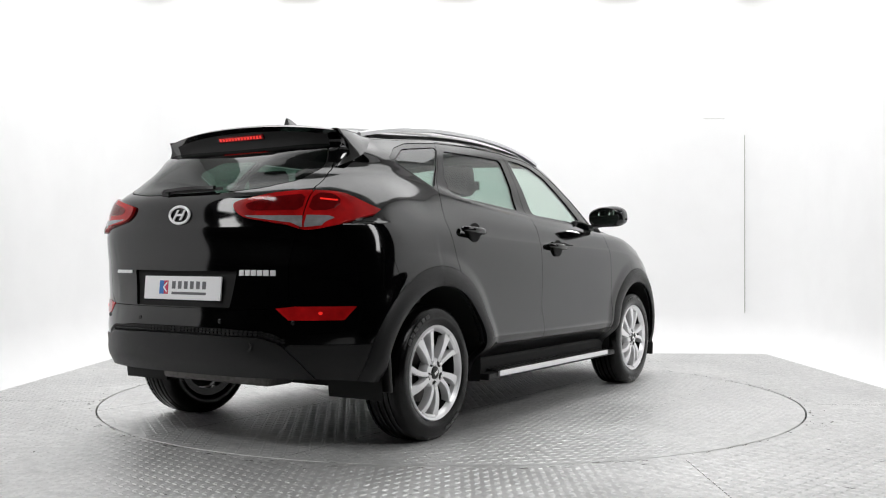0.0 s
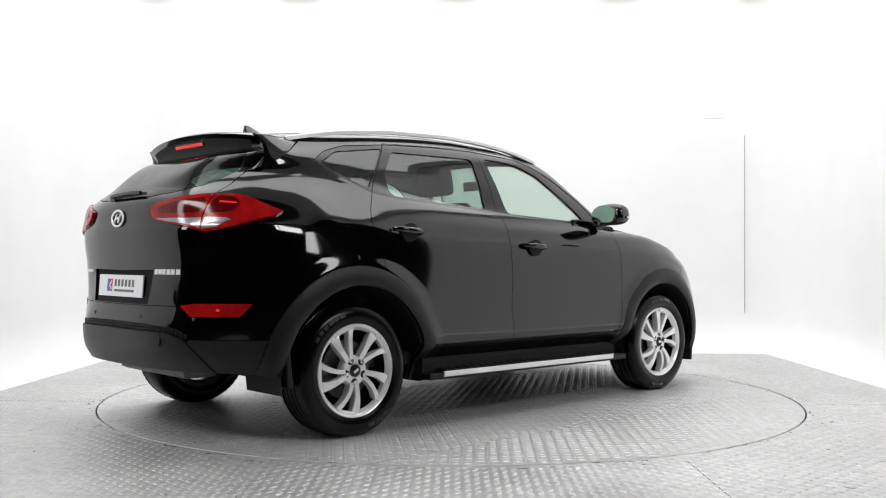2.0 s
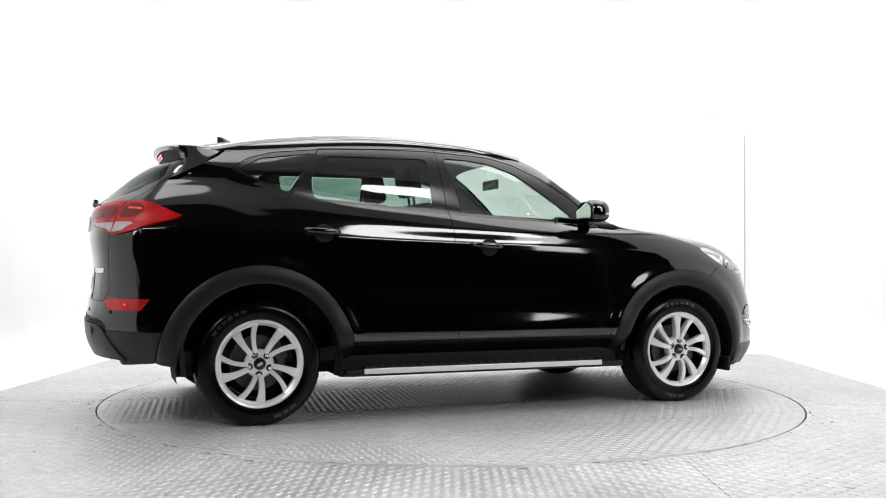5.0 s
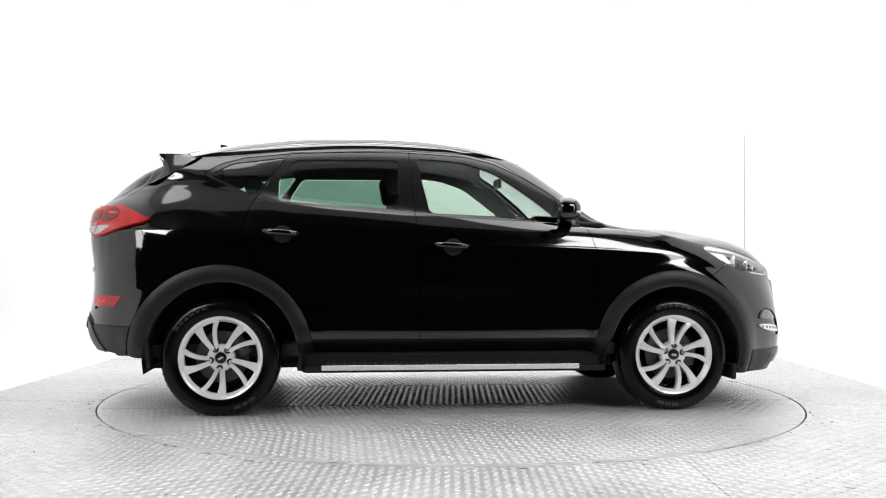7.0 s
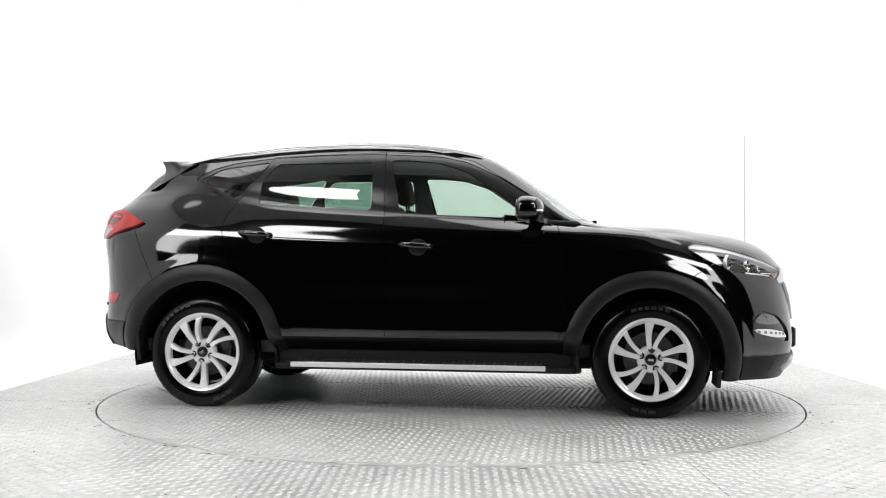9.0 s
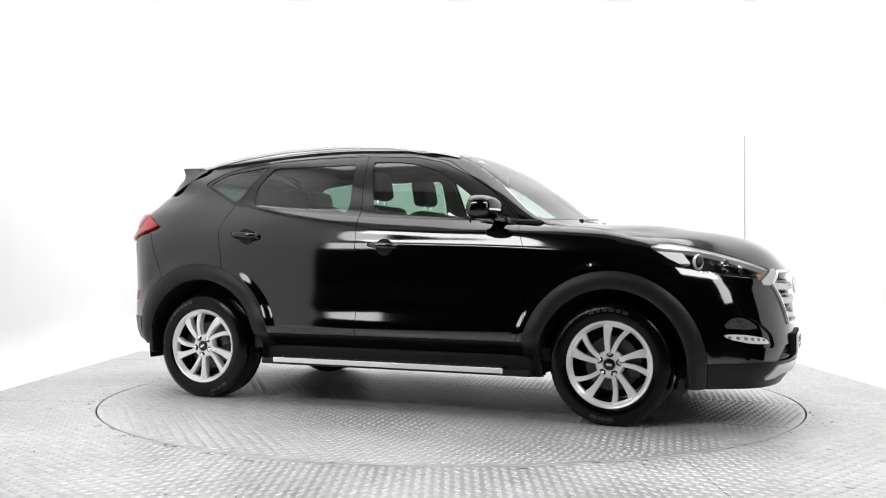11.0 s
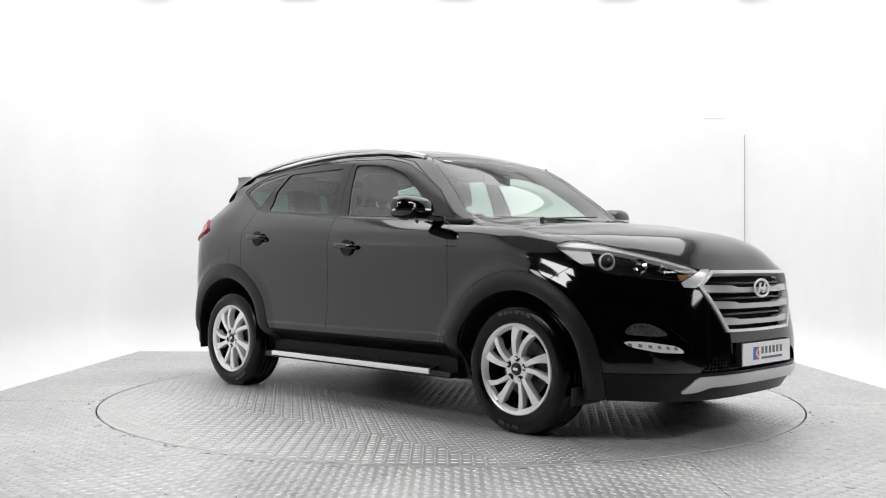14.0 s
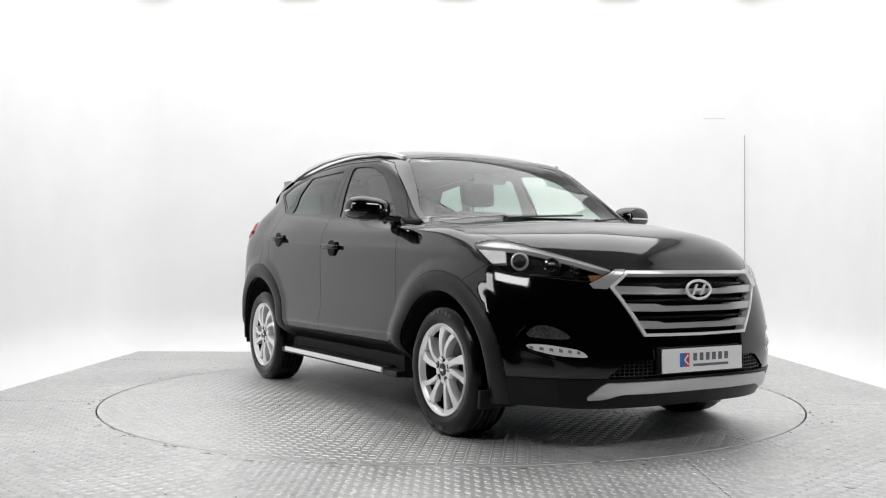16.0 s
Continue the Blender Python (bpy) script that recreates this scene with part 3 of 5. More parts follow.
# outlines of the openings and panels; (x, z) from the side, (half width, z) from the nose or tail
QUARTER_GLASS = ((-1.425, 1.395), (-1.30, 1.468), (-0.985, 1.508), (-1.165, 1.272))
REAR_GLASS = ((-0.93, 1.492), (-0.32, 1.496), (-0.315, 1.195), (-1.02, 1.243), (-1.02, 1.37))
FRONT_GLASS = ((-0.205, 1.508), (-0.06, 1.505), (0.09, 1.487), (0.26, 1.43), (0.43, 1.312), (0.60, 1.18), (0.62, 1.146), (-0.13, 1.178))
DAYLIGHT = ((-1.47, 1.399), (-1.368, 1.466), (-1.229, 1.507), (-0.951, 1.535), (-0.604, 1.548), (-0.292, 1.55), (0.089, 1.53),
            (0.262, 1.492), (0.435, 1.41), (0.608, 1.302), (0.74, 1.20), (0.81, 1.118), (0.259, 1.136), (-0.243, 1.164),
            (-0.998, 1.224), (-1.155, 1.246))
REAR_DOOR = ((-1.155, 1.25), (-1.204, 1.159), (-1.224, 1.092), (-1.152, 0.794), (-1.05, 0.40), (-0.2, 0.435), (-0.198, 0.8),
             (-0.219, 1.112), (-0.251, 1.56), (-0.96, 1.54))
FRONT_DOOR = ((-0.251, 1.56), (-0.219, 1.112), (-0.198, 0.8), (-0.2, 0.435), (0.81, 0.435), (0.859, 0.57), (0.866, 0.768),
              (0.853, 0.966), (0.80, 1.112), (0.62, 1.30), (0.30, 1.50), (0.1, 1.545))
HEADLAMP = ((0.84, 0.977), (0.764, 1.003), (0.702, 0.982), (0.611, 0.931), (0.465, 0.866), (0.438, 0.853), (0.548, 0.79), (0.666, 0.807), (0.742, 0.819), (0.807, 0.837), (0.838, 0.885))
BROW_STRIP = ((0.845, 0.977), (0.764, 1.006), (0.702, 0.985), (0.611, 0.934), (0.445, 0.86), (0.45, 0.846), (0.60, 0.905), (0.70, 0.95), (0.78, 0.965))
SIDE_FLASH = ((0.835, 0.955), (0.765, 0.945), (0.79, 0.89), (0.83, 0.885))
BRACKET = ((0.385, 0.852), (0.432, 0.852), (0.548, 0.787), (0.538, 0.765), (0.478, 0.762))
GRILLE = ((-0.3, 0.843), (0.39, 0.843), (0.47, 0.772), (0.325, 0.542), (-0.3, 0.535))
FOG_RECESS = ((0.83, 0.52), (0.80, 0.585), (0.76, 0.612), (0.66, 0.585), (0.56, 0.50), (0.545, 0.425), (0.70, 0.435), (0.80, 0.475))
FOG = ((0.797, 0.54), (0.771, 0.59), (0.724, 0.597), (0.671, 0.568), (0.645, 0.535), (0.70, 0.53))
RUNNING_LAMP = ((0.797, 0.507), (0.729, 0.506), (0.616, 0.483), (0.583, 0.449), (0.694, 0.455), (0.778, 0.481))
LOWER_MESH = ((-0.3, 0.435), (0.413, 0.436), (0.52, 0.352), (-0.3, 0.346))
SKID = ((-0.3, 0.34), (0.525, 0.335), (0.585, 0.257), (0.50, 0.262), (0.44, 0.285), (-0.3, 0.285))
TAILLAMP = ((0.335, 1.142), (0.36, 1.155), (0.513, 1.184), (0.64, 1.2), (0.733, 1.197), (0.783, 1.167), (0.85, 1.112), (0.793, 1.053), (0.705, 1.025),
            (0.662, 1.025), (0.605, 1.047), (0.408, 1.079), (0.358, 1.105))
WHITE_IN = ((0.41, 1.09), (0.655, 1.085), (0.665, 1.035), (0.615, 1.054), (0.42, 1.084))
WHITE_OUT = ((0.668, 1.088), (0.74, 1.084), (0.758, 1.075), (0.727, 1.043), (0.672, 1.035))
REFLECTOR = ((0.545, 0.672), (0.624, 0.683), (0.835, 0.684), (0.80, 0.622), (0.604, 0.620))
MESH_STRIP = ((-0.3, 0.582), (0.312, 0.578), (0.54, 0.563), (0.605, 0.52), (0.58, 0.512), (0.50, 0.542), (-0.3, 0.552))
VALANCE = ((-0.3, 0.551), (0.49, 0.541), (0.575, 0.511), (0.65, 0.43), (0.69, 0.34), (0.5, 0.33), (-0.3, 0.33))
PLATE_RECESS = ((-0.2, 0.835), (0.345, 0.842), (0.315, 0.672), (-0.2, 0.672))
TAILGATE = ((-0.3, 0.665), (0.545, 0.668), (0.60, 0.72), (0.605, 0.867), (0.65, 1.03), (0.645, 1.2), (0.64, 1.262), (0.622, 1.32), (0.61, 1.345), (0.6, 1.45),
            (0.575, 1.505), (0.54, 1.6), (-0.3, 1.6))
TAIL_GLASS = ((-0.3, 1.2), (0.26, 1.203), (0.45, 1.222), (0.56, 1.26), (0.592, 1.325), (0.575, 1.41), (0.54, 1.46), (-0.3, 1.47))
BONNET = ((0.88, -0.3), (0.88, 0.70), (0.95, 0.735), (1.3, 0.765), (1.55, 0.752), (1.745, 0.708), (1.962, 0.617), (2.13, 0.45), (2.16, 0.39), (2.3, 0.37), (2.3, -0.3))
NOSE = ((1.56, 0.80), (1.74, 0.91), (2.5, 0.91), (2.5, 0.1), (1.5, 0.1))
TAIL = ((-1.79, 1.07), (-1.72, 0.92), (-1.655, 0.79), (-1.6, 0.66), (-1.6, 0.1), (-2.5, 0.1), (-2.5, 1.07))

SKIN = skin(420, 330)
V0, N0, U0, F0 = SKIN
face_n = np.cross(V0[F0[:, 1]] - V0[F0[:, 0]], V0[F0[:, 2]] - V0[F0[:, 0]])
if (face_n * N0[F0[:, 0]]).sum() < 0:
    SKIN = (V0, N0, U0, F0[:, ::-1])



def swollen(mesh, swells, height, width):
    """The skin's flanks pushed outwards round the wheel arches, with a shelf that fades over the given width."""
    V, N, UV, F = mesh
    push = np.zeros(len(V))
    for cx, cz, r in swells:
        s = np.clip(1 - (np.hypot(V[:, 0] - cx, V[:, 2] - cz) - r) / width, 0, 1)
        push = np.maximum(push, s * s * (3 - 2 * s))
    push = push * height * np.clip((-V[:, 1] - 0.74) / 0.1, 0, 1)
    V = V.copy()
    V[:, 1] -= push
    fn = np.cross(V[F[:, 1]] - V[F[:, 0]], V[F[:, 2]] - V[F[:, 0]])
    M = np.zeros_like(V)
    for k in range(3):
        np.add.at(M, F[:, k], fn)
    M /= np.linalg.norm(M, axis=1, keepdims=True) + 1e-12
    M = np.where((M * N).sum(1, keepdims=True) < 0, -M, M)
    touched = np.zeros(len(V), bool)
    touched[F[(push[F] > 1e-6).any(1)].ravel()] = True
    return V, np.where(touched[:, None], M, N), UV, F


SKIN = swollen(SKIN, ((-1.34, 0.335, 0.53), (1.34, 0.335, 0.505)), 0.011, 0.075)
V0, N0, U0, F0 = SKIN

REAR_ARCH, FRONT_ARCH = disc_at(-1.325, 0.34, 0.425), disc_at(1.34, 0.335, 0.405)
REAR_FLARE, FRONT_FLARE = disc_at(-1.34, 0.335, 0.53), disc_at(1.34, 0.335, 0.505)


def screen_field(V, UV):
    return np.maximum.reduce([(9.05 - UV[:, 1]) * 0.27, (UV[:, 1] - 10.95) * 0.27, (UV[:, 0] - 4.0) * 0.14])


def roof_field(V, UV):
    return np.maximum((11.35 - UV[:, 1]) * 0.1, (-1.5 - V[:, 0]) * 0.5)


def lower_nose(V, UV):
    return np.maximum(V[:, 2] - 0.352, 1.5 - V[:, 0])


def lower_tail(V, UV):
    edge = np.interp(-V[:, 1], (0.0, 0.56, 0.6, 0.85, 0.95), (0.30, 0.40, 0.512, 0.512, 0.512))
    return np.maximum(V[:, 2] - edge, V[:, 0] + 1.5)


def sill_field(V, UV):
    return np.maximum(V[:, 2] - 0.437, abs(V[:, 0]) - 1.4)


def build_body():
    rest = cut(SKIN, either(REAR_ARCH, FRONT_ARCH)(V0, U0))[1]
    shell = rest
    # glass
    screen, rest = take(rest, screen_field, 0.002)
    emit("windscreen", screen, SCREEN, car, "clear windscreen", whole=True, thick=0.004).visible_shadow = False
    tail_glass, rest = take(rest, from_rear(TAIL_GLASS), 0.002)
    emit("rear_window", tail_glass, TAILPANE, car, "dark tinted rear window", whole=True, thick=0.004).visible_shadow = False
    quarter, rest = take(rest, from_side(QUARTER_GLASS), 0.002)
    rear_pane, rest = take(rest, from_side(REAR_GLASS), 0.002)
    front_pane, rest = take(rest, from_side(FRONT_GLASS), 0.002)
    # the hidden inner shell behind the shut lines, with the openings free
    V, N, UV, F = shell
    hole = np.minimum.reduce([f(V, UV) for f in (screen_field, from_rear(TAIL_GLASS), from_side(QUARTER_GLASS), from_side(REAR_GLASS), from_side(FRONT_GLASS),
                                                 from_front(GRILLE), from_front(LOWER_MESH), from_front(HEADLAMP))])
    inner = cut(shell, hole - 0.012)[1]
    emit("inner_shell", inner, DARK, car, "matt black inner body shell", lift=-0.016, thick=0.004, whole=True)
    lining = cut(inner, (8.7 - inner[2][:, 1]) * 0.1)[0]
    emit("pillar_lining", lining, HEADLINER, car, "light grey pillar lining", lift=-0.026, thick=0.004, whole=True)
    # plastic flares, sills and bumper skirts
    rear_flare, rest = take(rest, without(REAR_FLARE, REAR_ARCH))
    front_flare, rest = take(rest, without(FRONT_FLARE, FRONT_ARCH))
    rear_flare = crowned(rear_flare, -1.335, 0.337, 0.42, 0.53, 0.016)
    front_flare = crowned(front_flare, 1.34, 0.335, 0.405, 0.505, 0.016)
    pair("wheel_arch_flare", rear_flare, PLASTIC, car, "grey textured plastic flare", lift=0.0, thick=0.035)
    pair("wheel_arch_flare", front_flare, PLASTIC, car, "grey textured plastic flare", lift=0.0, thick=0.035)
    sill, rest = take(rest, sill_field)
    pair("sill_cladding", sill, SKIRT, car, "black satin sill cladding", lift=0.004, thick=0.02)
    skirt, rest = take(rest, lower_nose)
    skirt = cut(skirt, from_front(SKID)(skirt[0], skirt[2]))[1]
    emit("front_bumper_skirt", skirt, SKIRT, car, "black satin bumper skirt", lift=0.004, thick=0.03, whole=True)
    emit("skid_plate", patch(from_front(SKID)), SATIN, car, "satin silver skid plate", lift=0.014, thick=0.03, whole=True)
    back_skirt, rest = take(rest, lower_tail)
    back_skirt = take(back_skirt, from_rear(VALANCE))[1]
    rest = take(rest, from_rear(VALANCE))[1]
    strip, rest = take(rest, from_rear(MESH_STRIP))
    pair("rear_bumper_corner", back_skirt, PLASTIC, car, "grey plastic bumper corner", lift=0.004, thick=0.03)
    emit("valance", patch(from_rear(VALANCE)), PLASTIC, car, "grey plastic rear valance", lift=0.012, thick=0.03, whole=True)
    emit("mesh_strip", strip, DARK, car, "black backing of the honeycomb strip", lift=-0.004, whole=True)
    # lamps, grille and plate openings
    for field in (from_front(HEADLAMP), from_front(GRILLE), from_front(LOWER_MESH), from_front(FOG_RECESS), from_front(BRACKET)):
        rest = cut(rest, field(rest[0], rest[2]))[1]
    for field in (from_rear(TAILLAMP), from_rear(REFLECTOR), from_rear(PLATE_RECESS, 0)):
        rest = cut(rest, field(rest[0], rest[2]))[1]
    # doors
    daylight = from_side(DAYLIGHT)
    door_r, rest = take(rest, from_side(REAR_DOOR, 0))
    door_f, rest = take(rest, from_side(FRONT_DOOR, 0))
    doors = {}
    for key, piece, pane, mat, name in (("rear", door_r, rear_pane, PRIVACY, "rear_door"), ("front", door_f, front_pane, GLASS, "front_door")):
        frame_piece, panel = take(piece, daylight, 0.0008)
        doors[key] = pair(name, panel, PAINT, car, "glossy black door")
        pair("window_frame", frame_piece, GLOSS_TRIM, doors[key], "satin black window frame", lift=-0.003)
        for ob in pair("window_glass", pane, mat, doors[key], "green tinted side glass", lift=-0.009, thick=0.004):
            ob.visible_shadow = False
    trim, rest = take(rest, daylight, 0.0008)
    back_trim, front_trim = cut(trim, trim[0][:, 0])
    pair("quarter_window_frame", back_trim, GLOSS_TRIM, car, "satin black window trim", lift=-0.003)
    if len(front_trim[3]):
        pair("pillar_trim", front_trim, GLOSS_TRIM, car, "satin black pillar trim", lift=-0.003)
    for ob in pair("quarter_window", quarter, PRIVACY, car, "dark tinted quarter glass", lift=-0.006, thick=0.004):
        ob.visible_shadow = False
    # bonnet, tailgate, bumpers, roof, wings
    bonnet, rest = take(rest, both(from_top(BONNET, 0), lambda V, UV: np.maximum((UV[:, 1] - 9.0) * 0.2, 0.846 - V[:, 2])))
    emit("bonnet", bonnet, PAINT, car, "glossy black bonnet", whole=True, thick=0.02)
    gate, rest = take(rest, from_rear(TAILGATE, 0))
    emit("tailgate", gate, PAINT, car, "glossy black tailgate", whole=True, thick=0.015)
    nose, rest = take(rest, from_side(NOSE, 0))
    emit("front_bumper", nose, PAINT, car, "glossy black front bumper", whole=True, thick=0.015)
    tail, rest = take(rest, from_side(TAIL, 0))
    emit("rear_bumper", tail, PAINT, car, "glossy black rear bumper", whole=True, thick=0.015)
    roof, rest = take(rest, roof_field, 0.0012)
    emit("roof", roof, PAINT, car, "glossy black roof", whole=True)
    wing, rest = take(rest, lambda V, UV: np.maximum(0.79 - V[:, 0], V[:, 2] - 1.128), 0.0008)
    pair("front_wing", wing, PAINT, car, "glossy black front wing")
    pair("rear_quarter", rest, PAINT, car, "glossy black rear quarter and pillars")
    return doors


doors = build_body()


def skin_x(y, z, tail):
    """The skin's x at half width |y| and height z, at the tail or at the nose."""
    V = SKIN[0]
    ok = (V[:, 0] < -1.4) if tail else (V[:, 0] > 1.3)
    near = V[ok][np.argsort((-V[ok, 1] - abs(y)) ** 2 + (V[ok, 2] - z) ** 2)[:6]]
    return float(near[:, 0].mean())


# ---- lamps, grille, plates ----
def oval_badge(parent, m, a, b):
    """A plain chrome oval ring with a slanted double bar."""
    bm = bmesh.new()
    steps, sec = 40, 8
    rings = []
    for i in range(steps):
        t = 2 * math.pi * i / steps
        w = 0.0085
        rings.append([bm.verts.new(((a + w * math.cos(2 * math.pi * k / sec)) * math.cos(t), (b + w * 0.8 * math.cos(2 * math.pi * k / sec)) * math.sin(t),
                                    0.005 * math.sin(2 * math.pi * k / sec))) for k in range(sec)])
    for i in range(steps):
        for k in range(sec):
            bm.faces.new((rings[i][k], rings[(i + 1) % steps][k], rings[(i + 1) % steps][(k + 1) % sec], rings[i][(k + 1) % sec]))
    ring = part("badge", bm, BRIGHT, parent, "chrome oval badge", smooth=60)
    ring.matrix_basis = m
    for x0, x1, y0, y1, lean in ((-0.44, -0.25, -0.66, 0.62, 0.6), (0.25, 0.44, -0.62, 0.62, 0.6), (-0.25, 0.25, -0.14, 0.14, 0.6)):
        bm = box(x0 * a, x1 * a, y0 * b, y1 * b, -0.003, 0.004, 0.002)
        for v in bm.verts:
            v.co.x += v.co.y * lean
        part("badge_bar", bm, BRIGHT, ring)
    return ring


def number_plate(m, name):
    """A white plate with a two-colour square mark and plain bars in place of its lettering; local x right, y up, z out."""
    plate = part("plate", box(-0.26, 0.26, -0.056, 0.056, -0.004, 0.004, 0.003), PLATEWHITE, car, "white show plate with grey print")
    plate.matrix_basis = m
    bm = box(-0.152, -0.122, -0.03, 0.034, 0.0042, 0.0052)
    part("mark", bm, BLUE, plate, "blue half of the square mark")
    part("mark", box(-0.121, -0.092, -0.03, 0.034, 0.0042, 0.0052), REDINK, plate, "red half of the square mark")
    for dx, s in ((0, 1), (0, -1)):
        bm = box(-0.004, 0.004, 0, 0.034, 0.0054, 0.006)
        bmesh.ops.transform(bm, matrix=Matrix.Translation((-0.124, 0.002, 0)) @ Matrix.Rotation(-s * radians(48) - (0 if s > 0 else radians(84)), 4, "Z") if s > 0 else
                            Matrix.Translation((-0.124, 0.002, 0)) @ Matrix.Rotation(radians(228), 4, "Z"), verts=bm.verts)
        part("mark_stroke", bm, PLATEWHITE, plate)
    # lettering as plain bars: six tall ones over one long low one
    for k in range(6):
        x = -0.066 + k * 0.041
        part("print_bar", box(x, x + 0.024, -0.004, 0.032, 0.0042, 0.005), INK, plate)
    part("small_print_bar", box(-0.066, 0.165, -0.031, -0.019, 0.0042, 0.005), INK, plate)
    return plate


def out_pose(p, yaw, tilt=0.0):
    """Pose with local z out of the car towards yaw degrees (0: forward), local y up, leaning back by tilt."""
    z = Vector((math.cos(radians(yaw)) * math.cos(radians(tilt)), math.sin(radians(yaw)) * math.cos(radians(tilt)), math.sin(radians(tilt))))
    x = Vector((0, 0, 1)).cross(z).normalized()
    y = z.cross(x)
    return Matrix.Translation(p) @ Matrix((x, y, z)).transposed().to_4x4()


def build_front():
    lamp = from_front(HEADLAMP)
    housings = pair("headlamp", patch(lamp), DARK, car, "clear headlamp with black housing and chrome brow", lift=-0.085, thick=0.004)
    pair("headlamp_lens", patch(lamp), CLEAR, housings, "clear lens", lift=0.001, thick=0.05)
    for ob in [o for h in housings for o in h.children]:
        ob.visible_shadow = False
    pair("brow_strip", patch(from_front(BROW_STRIP, 0), 2), BRIGHT, housings, "chrome brow", lift=-0.012, thick=0.03)
    pair("side_reflector", patch(from_front(SIDE_FLASH, 0), 2), BRIGHT, housings, "silver side panel", lift=-0.014, thick=0.02)
    pair("indicator", patch(from_front(((0.545, 0.83), (0.46, 0.835), (0.54, 0.796)), 0), 2), AMBER, housings, "amber indicator", lift=-0.02)
    pair("lower_strip", patch(from_front(((0.74, 0.835), (0.60, 0.815), (0.60, 0.807), (0.745, 0.826)), 0), 2), CHROME, housings, "chrome strip", lift=-0.01)
    for h, s in zip(housings, (-1, 1)):
        for (x, y, z, r) in ((1.775, 0.722, 0.888, 0.042), (1.90, 0.62, 0.866, 0.039), (1.975, 0.54, 0.852, 0.028)):
            m = out_pose((x, s * y, z), s * 25) @ pose(0, 0, 0, -90)
            big = r > 0.04
            prof = [(r, 0.0), (r + 0.002, -0.012), (r - 0.004, -0.016), (r - 0.009, -0.006), (r * 0.55, 0.012), (0.0, 0.02)]
            part("reflector_bowl", lathe(prof, 28), BRIGHT if big else CHROME, h, "chrome projector ring" if big else "reflector bowl", smooth=35).matrix_basis = m
            if big:
                part("projector_lens", lathe([(r * 0.74, -0.004), (r * 0.66, -0.018), (r * 0.36, -0.027), (0, -0.03)], 24), GLOSS_TRIM, h, "dark projector lens", smooth=60).matrix_basis = m
    # grille
    g = from_front(GRILLE, 0)
    grille = emit("grille", patch(g), DARK, car, "radiator grille with silver bars", lift=-0.06, thick=0.004, whole=True)
    emit("grille_frame", patch(without(g, inset(g, 0.014)), 2), BRIGHT, grille, "satin chrome frame", lift=0.012, thick=0.05, whole=True)
    for z0, y1 in ((0.752, 0.455), (0.672, 0.408), (0.592, 0.355)):
        bar = ((-0.3, z0 + 0.008), (0.20, z0 + 0.01), (0.25, z0 + 0.02), (y1, z0 + 0.024), (y1 - 0.02, z0 - 0.012), (0.22, z0 - 0.016), (-0.3, z0 - 0.016))
        emit("grille_bar", patch(from_front(bar, 0), 2), SATIN, grille, "satin silver bar", lift=0.004, thick=0.04, whole=True)
    for z0, y1 in ((0.79, 0.44), (0.715, 0.41), (0.635, 0.36)):
        bar = ((-0.3, z0), (y1, z0), (y1, z0 - 0.01), (-0.3, z0 - 0.01))
        emit("grille_slat", patch(from_front(bar, 0), 1), GLOSS_TRIM, grille, "black slat", lift=-0.02, thick=0.02, whole=True)
    pair("grille_bracket", patch(from_front(BRACKET, 0), 2), SATIN, car, "satin silver corner piece", lift=0.003, thick=0.03)
    oval_badge(car, out_pose((2.236, 0, 0.757), 0, 4), 0.078, 0.043)
    # lower air intake with honeycomb
    intake = emit("air_intake", patch(from_front(LOWER_MESH, 0)), DARK, car, "black honeycomb air intake", lift=-0.03, thick=0.004, whole=True)
    for j in range(5):
        z = 0.36 + j * 0.017
        emit("mesh_wire", patch(from_front(((-0.3, z), (0.50 - j * 0.022, z), (0.50 - j * 0.022, z + 0.004), (-0.3, z + 0.004)), 0), 1), GLOSS_TRIM, intake, lift=-0.012, thick=0.01, whole=True)
    for k in range(9):
        y = 0.28 + k * 0.024
        z1 = 0.432 if y < 0.41 else 0.432 - (y - 0.41) * 0.75
        pair("mesh_wire", patch(from_front(((y, 0.352), (y + 0.005, 0.352), (y + 0.005, z1), (y, z1)), 0), 2), GLOSS_TRIM, intake, lift=-0.012, thick=0.01)
    # fog lamp nests
    nest = pair("fog_lamp_nest", patch(from_front(FOG_RECESS)), PAINT, car, "gloss black fog lamp nest", lift=-0.012, thick=0.01)
    pair("fog_lamp", patch(from_front(FOG), 2), FOGGLASS, nest, "clear fog lamp", lift=-0.004, thick=0.02)
    pair("fog_lens", patch(from_front(FOG), 2), CLEAR, nest, lift=0.002, thick=0.003)
    drl = pair("running_lamp", patch(from_front(RUNNING_LAMP), 2), BRIGHT, nest, "strip of daytime running lamps", lift=0.0, thick=0.02)
    for k in range(6):
        y = 0.62 + k * 0.03
        z = 0.462 + (y - 0.6) * 0.12
        pair("led", patch(from_front(((y, z), (y + 0.012, z + 0.003), (y + 0.012, z + 0.017), (y, z + 0.014)), 0), 2), LAMP_WHITE, drl, lift=0.003, thick=0.004)
    number_plate(out_pose((2.262, 0, 0.428), 0, 0), "front")
    part("plate_holder", box(2.225, 2.252, -0.262, 0.262, 0.366, 0.49, 0.004), DARK, car, "black plate holder")


